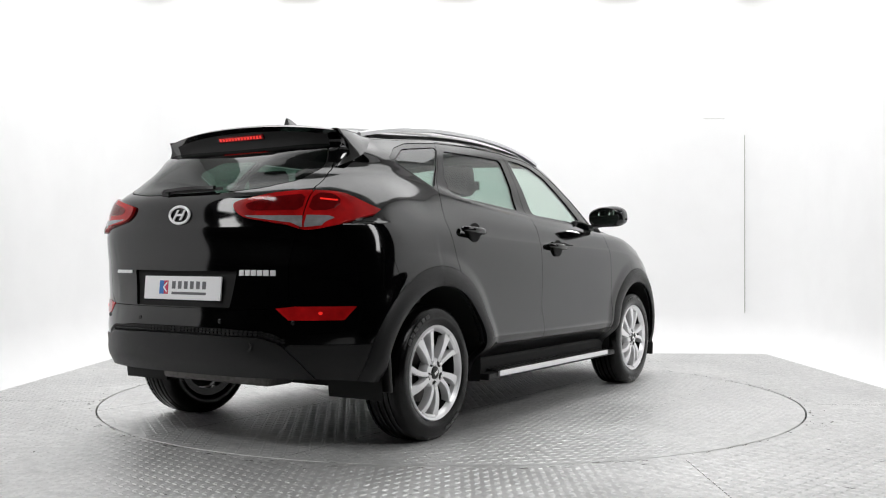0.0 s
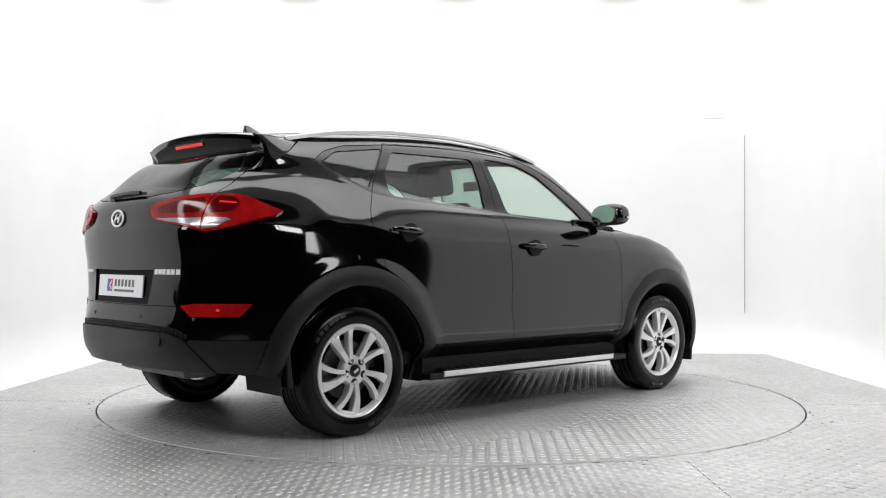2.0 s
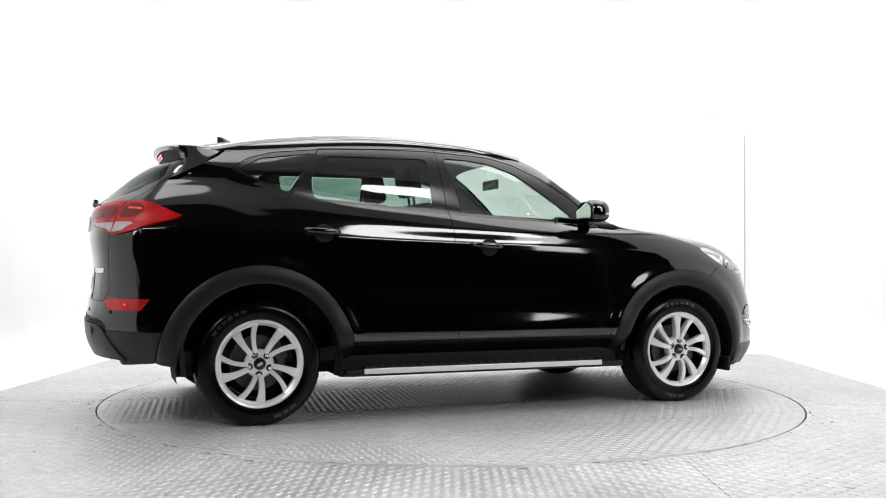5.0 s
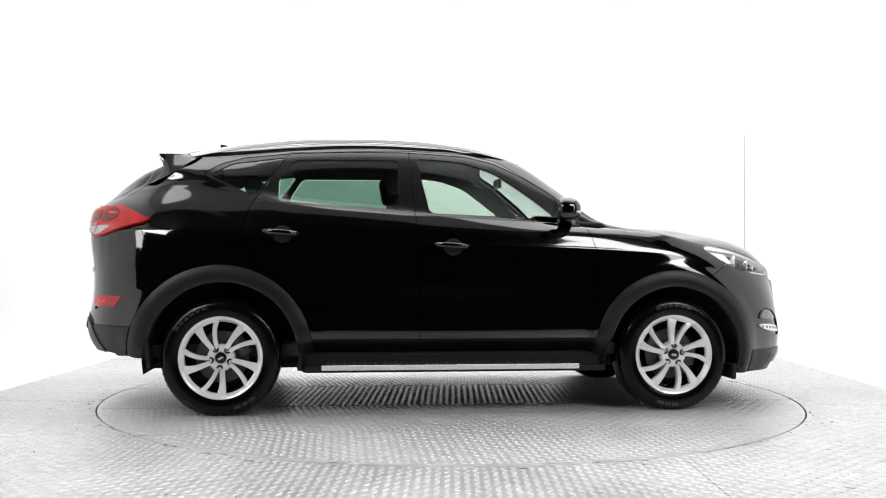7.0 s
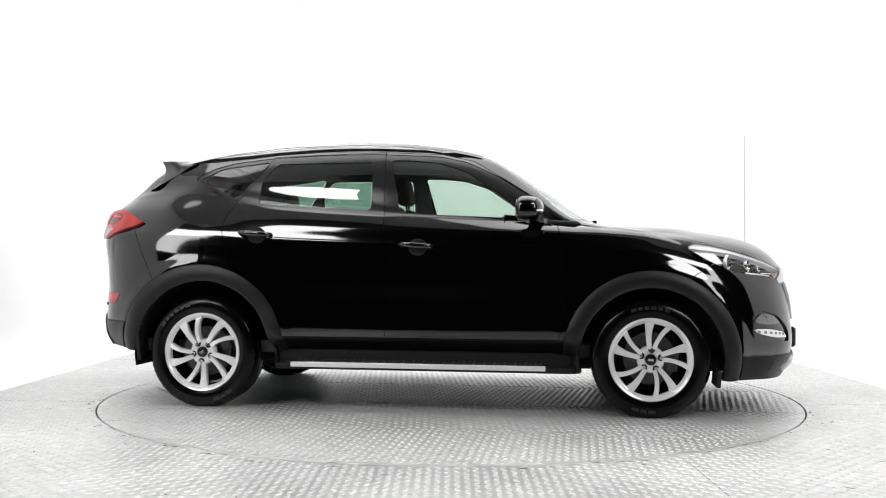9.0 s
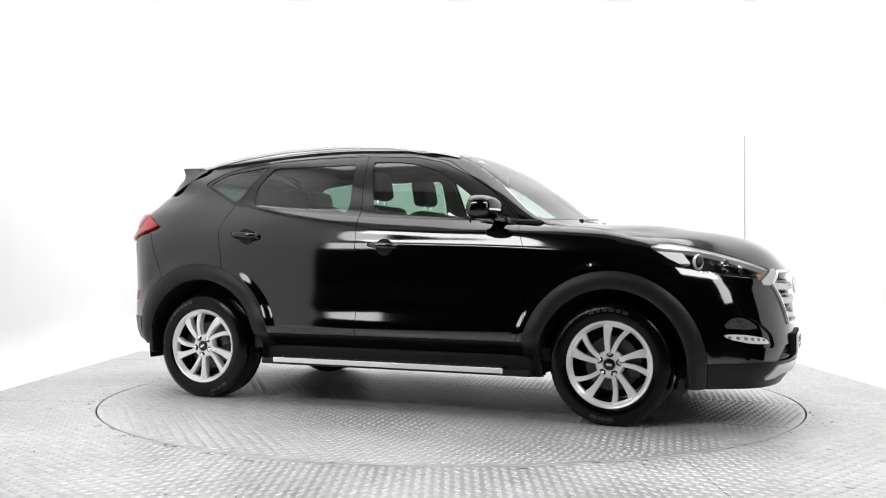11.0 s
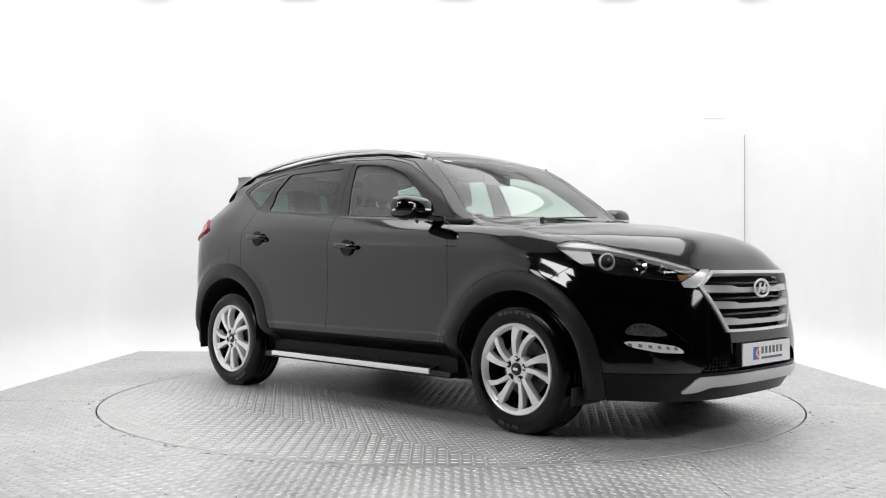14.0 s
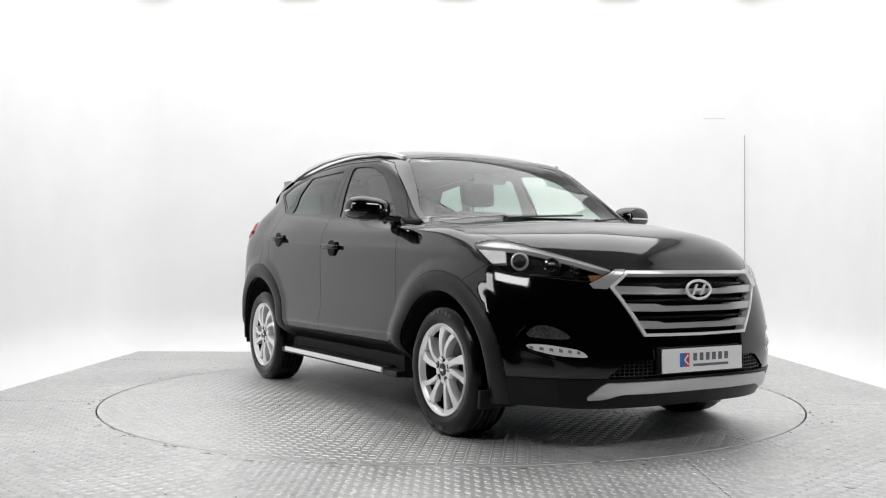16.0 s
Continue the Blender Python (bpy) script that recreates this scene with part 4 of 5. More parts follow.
def build_rear():
    lamp = from_rear(TAILLAMP)
    inner = lambda V, UV: -V[:, 1] - 0.655
    outer = lambda V, UV: 0.659 + V[:, 1]
    for side in (inner, outer):
        shells = pair("tail_lamp", patch(both(lamp, side), 2), RED, car, "red and clear tail lamp", lift=0.016, thick=0.03)
        white = WHITE_IN if side is inner else WHITE_OUT
        pair("reversing_lamp", patch(from_rear(white, 0), 2), LAMP_WHITE, shells, "clear ribbed reversing lamp", lift=0.0185, thick=0.003)
        if side is outer:
            pair("lamp_chamber", patch(from_rear(((0.668, 1.188), (0.72, 1.186), (0.755, 1.15), (0.74, 1.112), (0.668, 1.108)), 1), 2), DEEPRED, shells, "dark red lamp chamber", lift=0.018, thick=0.002)
            pair("light_guide", patch(from_rear(((0.69, 1.165), (0.74, 1.158), (0.742, 1.152), (0.69, 1.158)), 0), 2), LIT, shells, "red light guide", lift=0.0195, thick=0.002)
        else:
            pair("lamp_chamber", patch(from_rear(((0.40, 1.14), (0.52, 1.166), (0.645, 1.182), (0.648, 1.112), (0.43, 1.112)), 1), 2), DEEPRED, shells, "dark red lamp chamber", lift=0.018, thick=0.002)
    refl = pair("rear_reflector", patch(from_rear(REFLECTOR, 0), 2), RED, car, "red bumper reflector", lift=0.003, thick=0.02)
    # a glint on the reflector, put in as a small glowing patch
    pair("reflector_bulb", patch(from_rear(((0.715, 0.646), (0.73, 0.646), (0.73, 0.66), (0.715, 0.66)), 2), 2), LIT, refl, "small glowing patch for a red glint", lift=0.0045, thick=0.002)
    # honeycomb on the strip
    for k in range(25):
        y = 0.012 + k * 0.0235
        z = 0.5665 - 0.004 * (y / 0.3) - max(0, y - 0.48) * 0.33
        for dz in (-0.007, 0.007):
            cell = ((y, z + dz - 0.004), (y + 0.017, z + dz - 0.004), (y + 0.017, z + dz + 0.004), (y, z + dz + 0.004))
            pair("honeycomb_cell", patch(from_rear(cell, 1), 2), PLASTIC, car, lift=0.003, thick=0.008)
    emit("plate_recess", patch(from_rear(PLATE_RECESS, 0)), DARK, car, "black number plate recess", lift=-0.03, thick=0.004, whole=True)
    number_plate(out_pose((skin_x(0.1, 0.757, True) + 0.006, 0, 0.757), 180, 4), "rear")
    oval_badge(car, out_pose((skin_x(0, 1.102, True) - 0.007, 0, 1.102), 180, 3), 0.066, 0.040)
    # model lettering as plain chrome bars
    for y0, n, w in ((-0.375, 6, 0.026), (0.50, 7, 0.017)):
        for k in range(n):
            y = y0 - k * (w + 0.006) if y0 < 0 else y0 - k * (w + 0.003)
            depth = skin_x(y, 0.832, True)
            slope = (skin_x(abs(y) + 0.03, 0.832, True) - skin_x(abs(y) - 0.03, 0.832, True)) / 0.06
            tilt = -math.degrees(math.atan(slope)) * (1 if y > 0 else -1)
            bm = box(-w / 2, w / 2, -0.013 if y0 < 0 else -0.008, 0.013 if y0 < 0 else 0.008, -0.001, 0.004, 0.001)
            part("letter_bar", bm, BRIGHT, car, "chrome lettering bar").matrix_basis = out_pose((depth - 0.002, y, 0.832), 180 + tilt, 4)
    # parking sensors
    for y, x in [(y, skin_x(y, 0.61, True) + 0.004) for y in (-0.27, 0.27, -0.62, 0.62)]:
        part("parking_sensor", lathe([(0.011, 0), (0.011, -0.006), (0.008, -0.008), (0, -0.008)], 16), GLOSS_TRIM, car, "round parking sensor").matrix_basis = \
            out_pose((x, y, 0.61), 180) @ pose(0, 0, 0, -90)
    for y in (-0.44,):
        part("tow_cap", lathe([(0.024, 0), (0.024, -0.003), (0.018, -0.0035), (0, 0.004)], 20), DARK, car, "black tow eye cap").matrix_basis = out_pose((skin_x(y, 0.5, True) - 0.0105, y, 0.5), 180) @ pose(0, 0, 0, -90)
    part("silencer", box(-2.03, -1.84, -0.42, 0.30, 0.30, 0.375, 0.03, 3), BRAKE, car, "dull grey exhaust silencer")


def spoiler():
    """Roof spoiler: a wing that leaves the roof's end, with a concave underside and cheeks."""
    rows = []
    for y in np.linspace(-0.58, 0.58, 41):
        s = abs(y) / 0.58
        back = -1.825 + 0.085 * s ** 2.4
        top = 1.563 - 0.038 * s ** 2.2
        front = -1.49
        ztop = 1.567 - 0.062 * s ** 2.4
        lower = 1.438 - 0.008 * s ** 3
        prof = [(front, ztop - 0.004), (front, ztop + 0.004), (front * 0.66 + back * 0.34, ztop * 0.66 + top * 0.34 + 0.010), (front * 0.3 + back * 0.7, ztop * 0.3 + top * 0.7 + 0.010),
                (back + 0.02, top + 0.003), (back, top - 0.007), (back + 0.022, top - 0.028), (back + 0.038, top - 0.055), (back + 0.042, top - 0.085),
                (back + 0.034, lower + 0.012), (back + 0.036, lower), (back + 0.06, lower - 0.004), (back + 0.12, lower + 0.03), (front - 0.02, ztop - 0.05)]
        rows.append([(x, y, z) for x, z in prof])
    bm = bmesh.new()
    vs = [[bm.verts.new(p) for p in r] for r in rows]
    k = len(vs[0])
    under = bmesh.new()
    us = [[under.verts.new(p) for p in r[6:10]] for r in rows]
    for i, (r, s) in enumerate(zip(vs, vs[1:])):
        for j in range(k):
            if 6 <= j < 9 and 2 <= i < 38:
                under.faces.new((us[i][j - 6], us[i + 1][j - 6], us[i + 1][j - 5], us[i][j - 5]))
            else:
                bm.faces.new((r[j], s[j], s[(j + 1) % k], r[(j + 1) % k]))
    bmesh.ops.delete(under, geom=[v for v in under.verts if not v.link_faces], context="VERTS")
    bm.faces.new(vs[0])
    bm.faces.new(vs[-1])
    sp = part("spoiler", bm, PAINT, car, "glossy black roof spoiler", smooth=38)
    part("underside", under, DARK, sp, "black spoiler underside", smooth=38)
    lampbar = part("brake_lamp", box(-0.145, 0.145, -0.015, 0.015, -0.006, 0.006, 0.004), DEEPRED, sp, "lit red high brake lamp")
    lampbar.matrix_basis = out_pose((-1.788, 0, 1.511), 180, -24) @ Matrix.Diagonal((1.08, 1, 1, 1))
    for k in range(14):
        part("led", box(-0.136 + k * 0.0197, -0.123 + k * 0.0197, -0.008, 0.008, 0.0055, 0.0075, 0.001), LIT, lampbar)
    # the wing's cheeks run down onto the quarter panels
    near = SKIN[0][(abs(SKIN[0][:, 0] + 1.6) < 0.3) & (SKIN[0][:, 2] > 1.3) & (abs(SKIN[0][:, 1]) > 0.45)]

    def flank(x, z):
        d = (near[:, 0] - x) ** 2 + (near[:, 2] - z) ** 2
        i = d.argsort()[:5]
        w = 1 / (d[i] + 1e-6)
        return float((abs(near[i, 1]) * w).sum() / w.sum())

    n, m = 14, 8
    sheet = []
    seam = ((0.0, -1.512, 1.505), (0.33, -1.61, 1.425), (0.65, -1.705, 1.375), (1.0, -1.80, 1.335))
    edge = np.polyfit([q[0] for q in seam], [flank(q[1], q[2]) for q in seam], 2)
    for i in range(n + 1):
        u = i / n
        tx, tz = -1.48 - 0.262 * u, 1.513 + 0.016 * u
        bx = -1.512 - 0.288 * u
        bz = float(np.interp(bx, (-1.80, -1.705, -1.61, -1.512), (1.335, 1.375, 1.425, 1.505)))
        low = float(np.polyval(edge, u)) + 0.009
        for j in range(m + 1):
            v = j / m
            x = tx + (bx - tx) * v + 0.24 * u ** 6 * v * (1 - v)
            z = tz + (bz - tz) * v
            y = 0.584 + (low - 0.584) * v + 0.03 * v * (1 - v)
            sheet.append((x, y, z))
    for side in (-1, 1):
        bm = bmesh.new()
        outer = [bm.verts.new((x, side * y, z)) for x, y, z in sheet]
        inner = [bm.verts.new((x + 0.012, side * (y - 0.05), z + 0.004)) for x, y, z in sheet]
        at = lambda i, j: i * (m + 1) + j
        for layer in (outer, inner):
            for i in range(n):
                for j in range(m):
                    bm.faces.new([layer[q] for q in (at(i, j), at(i + 1, j), at(i + 1, j + 1), at(i, j + 1))])
        ring = [at(i, 0) for i in range(n)] + [at(n, j) for j in range(m)] + [at(i, m) for i in range(n, 0, -1)] + [at(0, j) for j in range(m, 0, -1)]
        for q, r in zip(ring, ring[1:] + ring[:1]):
            bm.faces.new((outer[q], outer[r], inner[r], inner[q]))
        bmesh.ops.recalc_face_normals(bm, faces=bm.faces)
        part("cheek", bm, PAINT, sp, smooth=40)


def rear_wiper():
    w = part("rear_wiper", box(-2.165, -2.13, 0.10, 0.16, 1.195, 1.225, 0.008), GLOSS_TRIM, car, "black rear wiper")
    pts = [(-2.165, 0.135, 1.218), (-2.165, 0.05, 1.224), (-2.166, -0.08, 1.228), (-2.16, -0.2, 1.226)]
    part("arm", sweep([(-0.01, -0.006), (0.01, -0.006), (0.008, 0.01), (-0.008, 0.01)], pts), GLOSS_TRIM, w, smooth=40)
    part("blade", sweep([(-0.004, -0.006), (0.004, -0.006), (0.003, 0.008), (-0.003, 0.008)], [(-2.155, 0.16, 1.212), (-2.158, 0.0, 1.214), (-2.15, -0.24, 1.222)]), GRIT, w)


# ---- side fittings ----
def door_handle(x, z, y, parent, s):
    cup = part("handle_cup", lathe([(0.05, 0.006), (0.05, -0.003), (0.046, -0.0045), (0.02, -0.003), (0, -0.0025)], 28), DARK, parent, "dark handle cup", smooth=50)
    cup.matrix_basis = pose(x + 0.01, s * (y + 0.009), z - 0.004) @ (pose(0, 0, 0) if s < 0 else pose(0, 0, 0, 0, 0, 180)) @ Matrix.Diagonal((1.1, 1, 1.0, 1))
    bm = bmesh.new()
    rings = []
    for i in range(15):
        t = i / 14
        px = (t - 0.5) * 0.205
        out = 0.042 * (1 - (2 * t - 1) ** 4) + 0.004
        h = 0.0165 * (0.75 + 0.25 * math.sin(math.pi * t))
        rings.append([bm.verts.new((px, -(out + 0.011 * math.sin(a)), h * math.cos(a) - 0.004 * (2 * t - 1))) for a in np.linspace(0, 2 * math.pi, 12, endpoint=False)])
    for r, q in zip(rings, rings[1:]):
        for j in range(12):
            bm.faces.new((r[j], r[(j + 1) % 12], q[(j + 1) % 12], q[j]))
    bm.faces.new(rings[0])
    bm.faces.new(rings[-1])
    h = part("handle", bm, PAINT, parent, "glossy black door handle", smooth=50)
    h.matrix_basis = pose(x, s * y, z + 0.006, 0, 1.5) @ Matrix.Diagonal((1, -s, 1, 1))


def door_mirror(parent, s):
    """Rounded mirror head on a foot, with its glass and a silver indicator strip."""
    bm = bmesh.new()
    bmesh.ops.create_uvsphere(bm, u_segments=36, v_segments=24, radius=1.0)
    for v in bm.verts:
        x, y, z = v.co
        ex = 0.1 if x > 0 else 0.052
        sq = (abs(y) ** 2.8 + abs(z) ** 2.8 + abs(x) ** 2.8) ** (-1 / 2.8)
        p = Vector((x * ex, y * 0.132, z * 0.069)) * sq
        p.z *= 1 - 0.22 * (p.y / 0.125 * 0.5 - 0.5) if p.z > 0 else 0.86
        if p.x < -0.04:
            p.x = -0.04
        v.co = p
    head = part("mirror_head", bm, PAINT, parent, "glossy black door mirror", smooth=50)
    centre = Vector((0.632, s * 0.985, 1.182))
    head.matrix_basis = pose(*centre, 0, 0, s * 6) @ Matrix.Diagonal((1, -s, 1, 1)) if s > 0 else pose(*centre, 0, 0, s * 6)
    bm = lathe([(0.0, -0.004), (0.1, -0.004), (0.104, 0.0), (0, 0.0)], 36)
    g = part("mirror_glass", bm, MIRROR, head, "mirror glass")
    g.matrix_basis = pose(-0.043, 0, 0.002, 0, 0, 90) @ Matrix.Diagonal((1.05, 1, 0.62, 1))
    # the strip runs round the front of the head
    pts = []
    for a in np.linspace(-80, 60, 22):
        c, d = math.cos(radians(a)), math.sin(radians(a))
        k = (abs(c) ** 2.8 + abs(d) ** 2.8) ** (-1 / 2.8)
        pts.append((0.097 * c * k, 0.136 * d * k, -0.012 + 0.008 * c))
    part("indicator_strip", sweep([(-0.003, -0.006), (0.004, -0.005), (0.004, 0.005), (-0.003, 0.006)], pts), CHROME, head, "silver indicator strip", smooth=40)
    pts = [(0.70, s * 0.775, 1.125), (0.68, s * 0.84, 1.125), (0.655, s * 0.92, 1.135)]
    part("mirror_foot", sweep([(-0.04, -0.010), (0.04, -0.010), (0.03, 0.012), (-0.03, 0.012)], pts), GLOSS_TRIM, parent, "black mirror foot", smooth=40)


def roof_rail(s):
    pts = []
    for t in np.linspace(0, 1, 26):
        x = 0.345 - 1.90 * t
        z = float(np.interp(x, (-1.57, -1.4, -1.22, -0.9, -0.45, -0.15, 0.1, 0.25, 0.34), (1.518, 1.553, 1.583, 1.615, 1.626, 1.613, 1.585, 1.557, 1.533)))
        y = float(np.interp(x, (-1.6, -1.22, -0.6, 0.0, 0.2, 0.36), (0.572, 0.585, 0.600, 0.600, 0.596, 0.588)))
        pts.append((x, s * y, z))
    part("roof_rail", sweep([(-0.016, -0.012), (-0.012, 0.006), (0, 0.012), (0.012, 0.006), (0.016, -0.012)], pts), RAIL, car, "bright silver roof rail", smooth=45)


def sloped(bm):
    """The board's tread rises towards the sill."""
    for v in bm.verts:
        v.co.z += 0.16 * max(0.0, -v.co.y - 0.006)
    return bm


def running_board(s):
    board = part("running_board", box(-0.86, 0.90, -0.085, 0.0, -0.022, 0.012, 0.01, 3), PLASTIC, car, "black running board with a silver edge")
    board.matrix_basis = pose(0, s * 0.93, 0.268) @ Matrix.Diagonal((1, 1 if s > 0 else -1, 1, 1))
    part("edge_strip", box(-0.765, 0.742, 0.0, 0.014, -0.008, 0.022, 0.005, 3), ALLOY, board, "bright silver edge strip")
    part("tread", sloped(box(-0.74, 0.72, -0.085, -0.006, 0.0125, 0.0165)), GRIT, board, "black grip tread")
    for k in range(48):
        part("grip_stud", sloped(box(-0.73 + k * 0.03, -0.718 + k * 0.03, -0.076, -0.012, 0.0168, 0.0225, 0.002, 1)), BRAKE if k % 2 else GRIT, board)


def mud_flap(x, z, half, s, lean, mat, label):
    bm = box(-0.012, 0.012, -0.11, 0.11, -half, half, 0.006)
    for v in bm.verts:
        v.co.x += lean * (v.co.z - half) * 0.5
    part("mud_flap", bm, mat, car, label).matrix_basis = pose(x, s * 0.80, z)


def build_side():
    for s, i in ((-1, 0), (1, 1)):
        door_handle(-1.0, 1.045, 0.905, doors["rear"][i], s)
        door_handle(-0.015, 0.975, 0.918, doors["front"][i], s)
        door_mirror(doors["front"][i], s)
        roof_rail(s)
        running_board(s)
        mud_flap(-1.755, 0.395, 0.115, s, -0.2, PLASTIC, "grey plastic mud flap")
        mud_flap(1.715, 0.228, 0.045, s, 0.2, DARK, "black rubber air deflector")
    # shark fin aerial
    bm = bmesh.new()
    bottom = [(-1.27, 0.0), (-1.36, 0.028), (-1.45, 0.03), (-1.45, -0.03), (-1.36, -0.028)]
    lo = [bm.verts.new((x, y, 1.59)) for x, y in bottom]
    hi = [bm.verts.new((-1.40 + (x + 1.36) * 0.25 - 0.03, y * 0.15, 1.66 if x < -1.3 else 1.652)) for x, y in bottom]
    bm.faces.new(lo)
    bm.faces.new(hi)
    for i in range(5):
        bm.faces.new((lo[i], lo[(i + 1) % 5], hi[(i + 1) % 5], hi[i]))
    bmesh.ops.bevel(bm, geom=bm.edges[:], offset=0.004, segments=2, affect="EDGES")
    part("aerial_fin", bm, PAINT, car, "black shark fin aerial", smooth=40)
    # front wipers
    for a, b, c in (((1.03, -0.30, 1.135), (1.02, -0.05, 1.15), (0.985, 0.30, 1.165)), ((1.0, 0.40, 1.135), (0.98, 0.55, 1.15), (0.93, 0.68, 1.155))):
        w = part("wiper", sweep([(-0.007, 0), (0.007, 0), (0.005, 0.009), (-0.005, 0.009)], [a, b, c]), GLOSS_TRIM, car, "black wiper", smooth=40)
        part("wiper_pivot", lathe([(0.015, 0), (0.013, -0.014), (0, -0.017)], 16), GLOSS_TRIM, w).matrix_basis = Matrix.Translation(a) @ pose(0, 0, 0, -90)
    part("screen_sticker", box(-0.035, 0.035, -0.006, 0.006, -0.001, 0.001), PLATEWHITE, car, "small white screen sticker").matrix_basis = out_pose((0.452, -0.50, 1.503), 0, 52)


# ---- wheels ----
def wheel_parts(wheel):
    """Local y runs along the axle; the outer face looks to -y."""
    prof = [(0.228, 0.10), (0.25, 0.112), (0.29, 0.116), (0.318, 0.108), (0.334, 0.094), (0.340, 0.075)]
    tread = []
    for y in np.linspace(0.075, -0.075, 31):
        groove = any(abs(y - g) < 0.0042 for g in (-0.048, -0.016, 0.016, 0.048))
        tread.append((0.332 if groove else 0.341 - 3.0 * y ** 2 * 0.3, y))
    prof = prof + tread + [(r, -y) for r, y in reversed(prof)]
    bm = lathe(prof, 120)
    for v in bm.verts:
        r = math.hypot(v.co.x, v.co.z)
        a = math.degrees(math.atan2(v.co.z, v.co.x))
        if r > 0.3 and 0.07 < abs(v.co.y) < 0.112:
            if int(round(a / 3)) % 2 == 0:
                v.co.x *= 0.990
                v.co.z *= 0.990
        v.co.z = max(v.co.z, -0.334)
    part("tyre", bm, RUBBER, wheel, "black road tyre", smooth=32)
    for k, (a0, a1) in enumerate(((74, 80), (82, 87), (89, 95), (97, 102), (104, 109), (111, 117), (254, 262), (264, 270), (272, 280))):
        bm = bmesh.new()
        vs = []
        for r in (0.286, 0.304):
            vs.append([bm.verts.new((r * math.cos(radians(a)), -0.1172 if r < 0.29 else -0.1142, r * math.sin(radians(a)))) for a in np.linspace(a0, a1, 4)])
        for i in range(3):
            bm.faces.new((vs[0][i], vs[0][i + 1], vs[1][i + 1], vs[1][i]))
        ext = bmesh.ops.extrude_face_region(bm, geom=bm.faces[:])
        bmesh.ops.translate(bm, verts=[v for v in ext["geom"] if isinstance(v, bmesh.types.BMVert)], vec=(0, 0.004, 0))
        part("sidewall_bar", bm, SIDEWALL, wheel)
    part("rim", lathe([(0.206, -0.082), (0.218, -0.098), (0.224, -0.108), (0.234, -0.112), (0.238, -0.106), (0.234, -0.1), (0.214, -0.08)], 96), ALLOY, wheel,
         "silver alloy rim with ten twisted spokes", smooth=40)
    part("barrel", lathe([(0.205, -0.084), (0.198, -0.04), (0.196, 0.10), (0.235, 0.105), (0.235, 0.1), (0.212, 0.09), (0.212, -0.082)], 72), GLOSS_TRIM, wheel, "dark inner barrel", smooth=40)
    for k in range(5):
        for a_in, a_out, w_in, w_out in ((101, 106, 0.014, 0.033), (79, 75, 0.012, 0.018)):
            bm = bmesh.new()
            rings = []
            for i in range(13):
                t = i / 12
                r = 0.052 + (0.226 - 0.052) * t
                a = radians(a_in + (a_out - a_in) * t - 11 * t ** 1.6 + 72 * k)
                w = w_in + (w_out - w_in) * t ** 2.6 + 0.006 * max(0, 0.25 - t) * 4 * 0.3
                face = -0.098 - 0.010 * math.sin(math.pi * min(1, t * 1.1)) + (0.006 if t > 0.93 else 0)
                d = Vector((math.cos(a), 0, math.sin(a)))
                c = Vector((-math.sin(a), 0, math.cos(a)))
                o = d * r
                sec = [(-w, 0.007), (-w * 0.9, 0.0), (0, -0.001), (w * 0.9, 0.0), (w, 0.007), (w * 0.75, 0.045), (-w * 0.75, 0.045)]
                rings.append([bm.verts.new(o + c * u + Vector((0, face + h, 0))) for u, h in sec])
            for r0, r1 in zip(rings, rings[1:]):
                for j in range(7):
                    bm.faces.new((r0[j], r0[(j + 1) % 7], r1[(j + 1) % 7], r1[j]))
            bm.faces.new(rings[0])
            bm.faces.new(rings[-1])
            part("spoke", bm, ALLOY, wheel, smooth=28)
        # web joining the two spokes of a pair at the rim
        bm = bmesh.new()
        rows = []
        for a in np.linspace(95 + 72 * k, 64 + 72 * k, 9):
            d = Vector((math.cos(radians(a)), 0, math.sin(radians(a))))
            rows.append([bm.verts.new(d * r + Vector((0, y, 0))) for r, y in ((0.203, -0.085), (0.206, -0.098), (0.216, -0.106), (0.226, -0.106), (0.226, -0.07), (0.203, -0.06))])
        for r0, r1 in zip(rows, rows[1:]):
            for j in range(6):
                bm.faces.new((r0[j], r0[(j + 1) % 6], r1[(j + 1) % 6], r1[j]))
        bm.faces.new(rows[0])
        bm.faces.new(rows[-1])
        part("spoke_web", bm, ALLOY, wheel, smooth=38)
    part("hub", lathe([(0.078, -0.05), (0.078, -0.088), (0.07, -0.098), (0.036, -0.1), (0.034, -0.092), (0.0, -0.092)], 48), ALLOY, wheel, smooth=40)
    part("hub_cap", lathe([(0.0325, -0.09), (0.031, -0.102), (0.02, -0.105), (0, -0.106)], 32), GLOSS_TRIM, wheel, "dark hub cap", smooth=40)
    part("cap_mark", box(-0.016, 0.016, -0.1085, -0.1055, -0.007, 0.007, 0.001), CHROME, wheel, "chrome cap mark")
    for k in range(5):
        a = radians(90 + 72 * k)
        c = Vector((0.058 * math.cos(a), 0, 0.058 * math.sin(a)))
        # matt black disc on the hub: the shade of the nut's hole as colour
        part("nut_well", lathe([(0.0195, -0.0985), (0.0195, -0.1008), (0.0165, -0.1008), (0.0, -0.0998)], 20), DARK, wheel).matrix_basis = Matrix.Translation(c)
        part("wheel_nut", lathe([(0.012, -0.09), (0.012, -0.108), (0.008, -0.112), (0, -0.112)], 6), CHROME, wheel, "chrome wheel nut").matrix_basis = Matrix.Translation(c)
    part("brake_disc", lathe([(0.06, -0.02), (0.15, -0.02), (0.15, 0.0), (0.06, 0.0)], 48), BRAKE, wheel, "grey brake disc", smooth=30)
    part("caliper", box(0.09, 0.16, -0.035, 0.03, -0.06, 0.06, 0.01), BRAKE, wheel, "grey brake caliper")
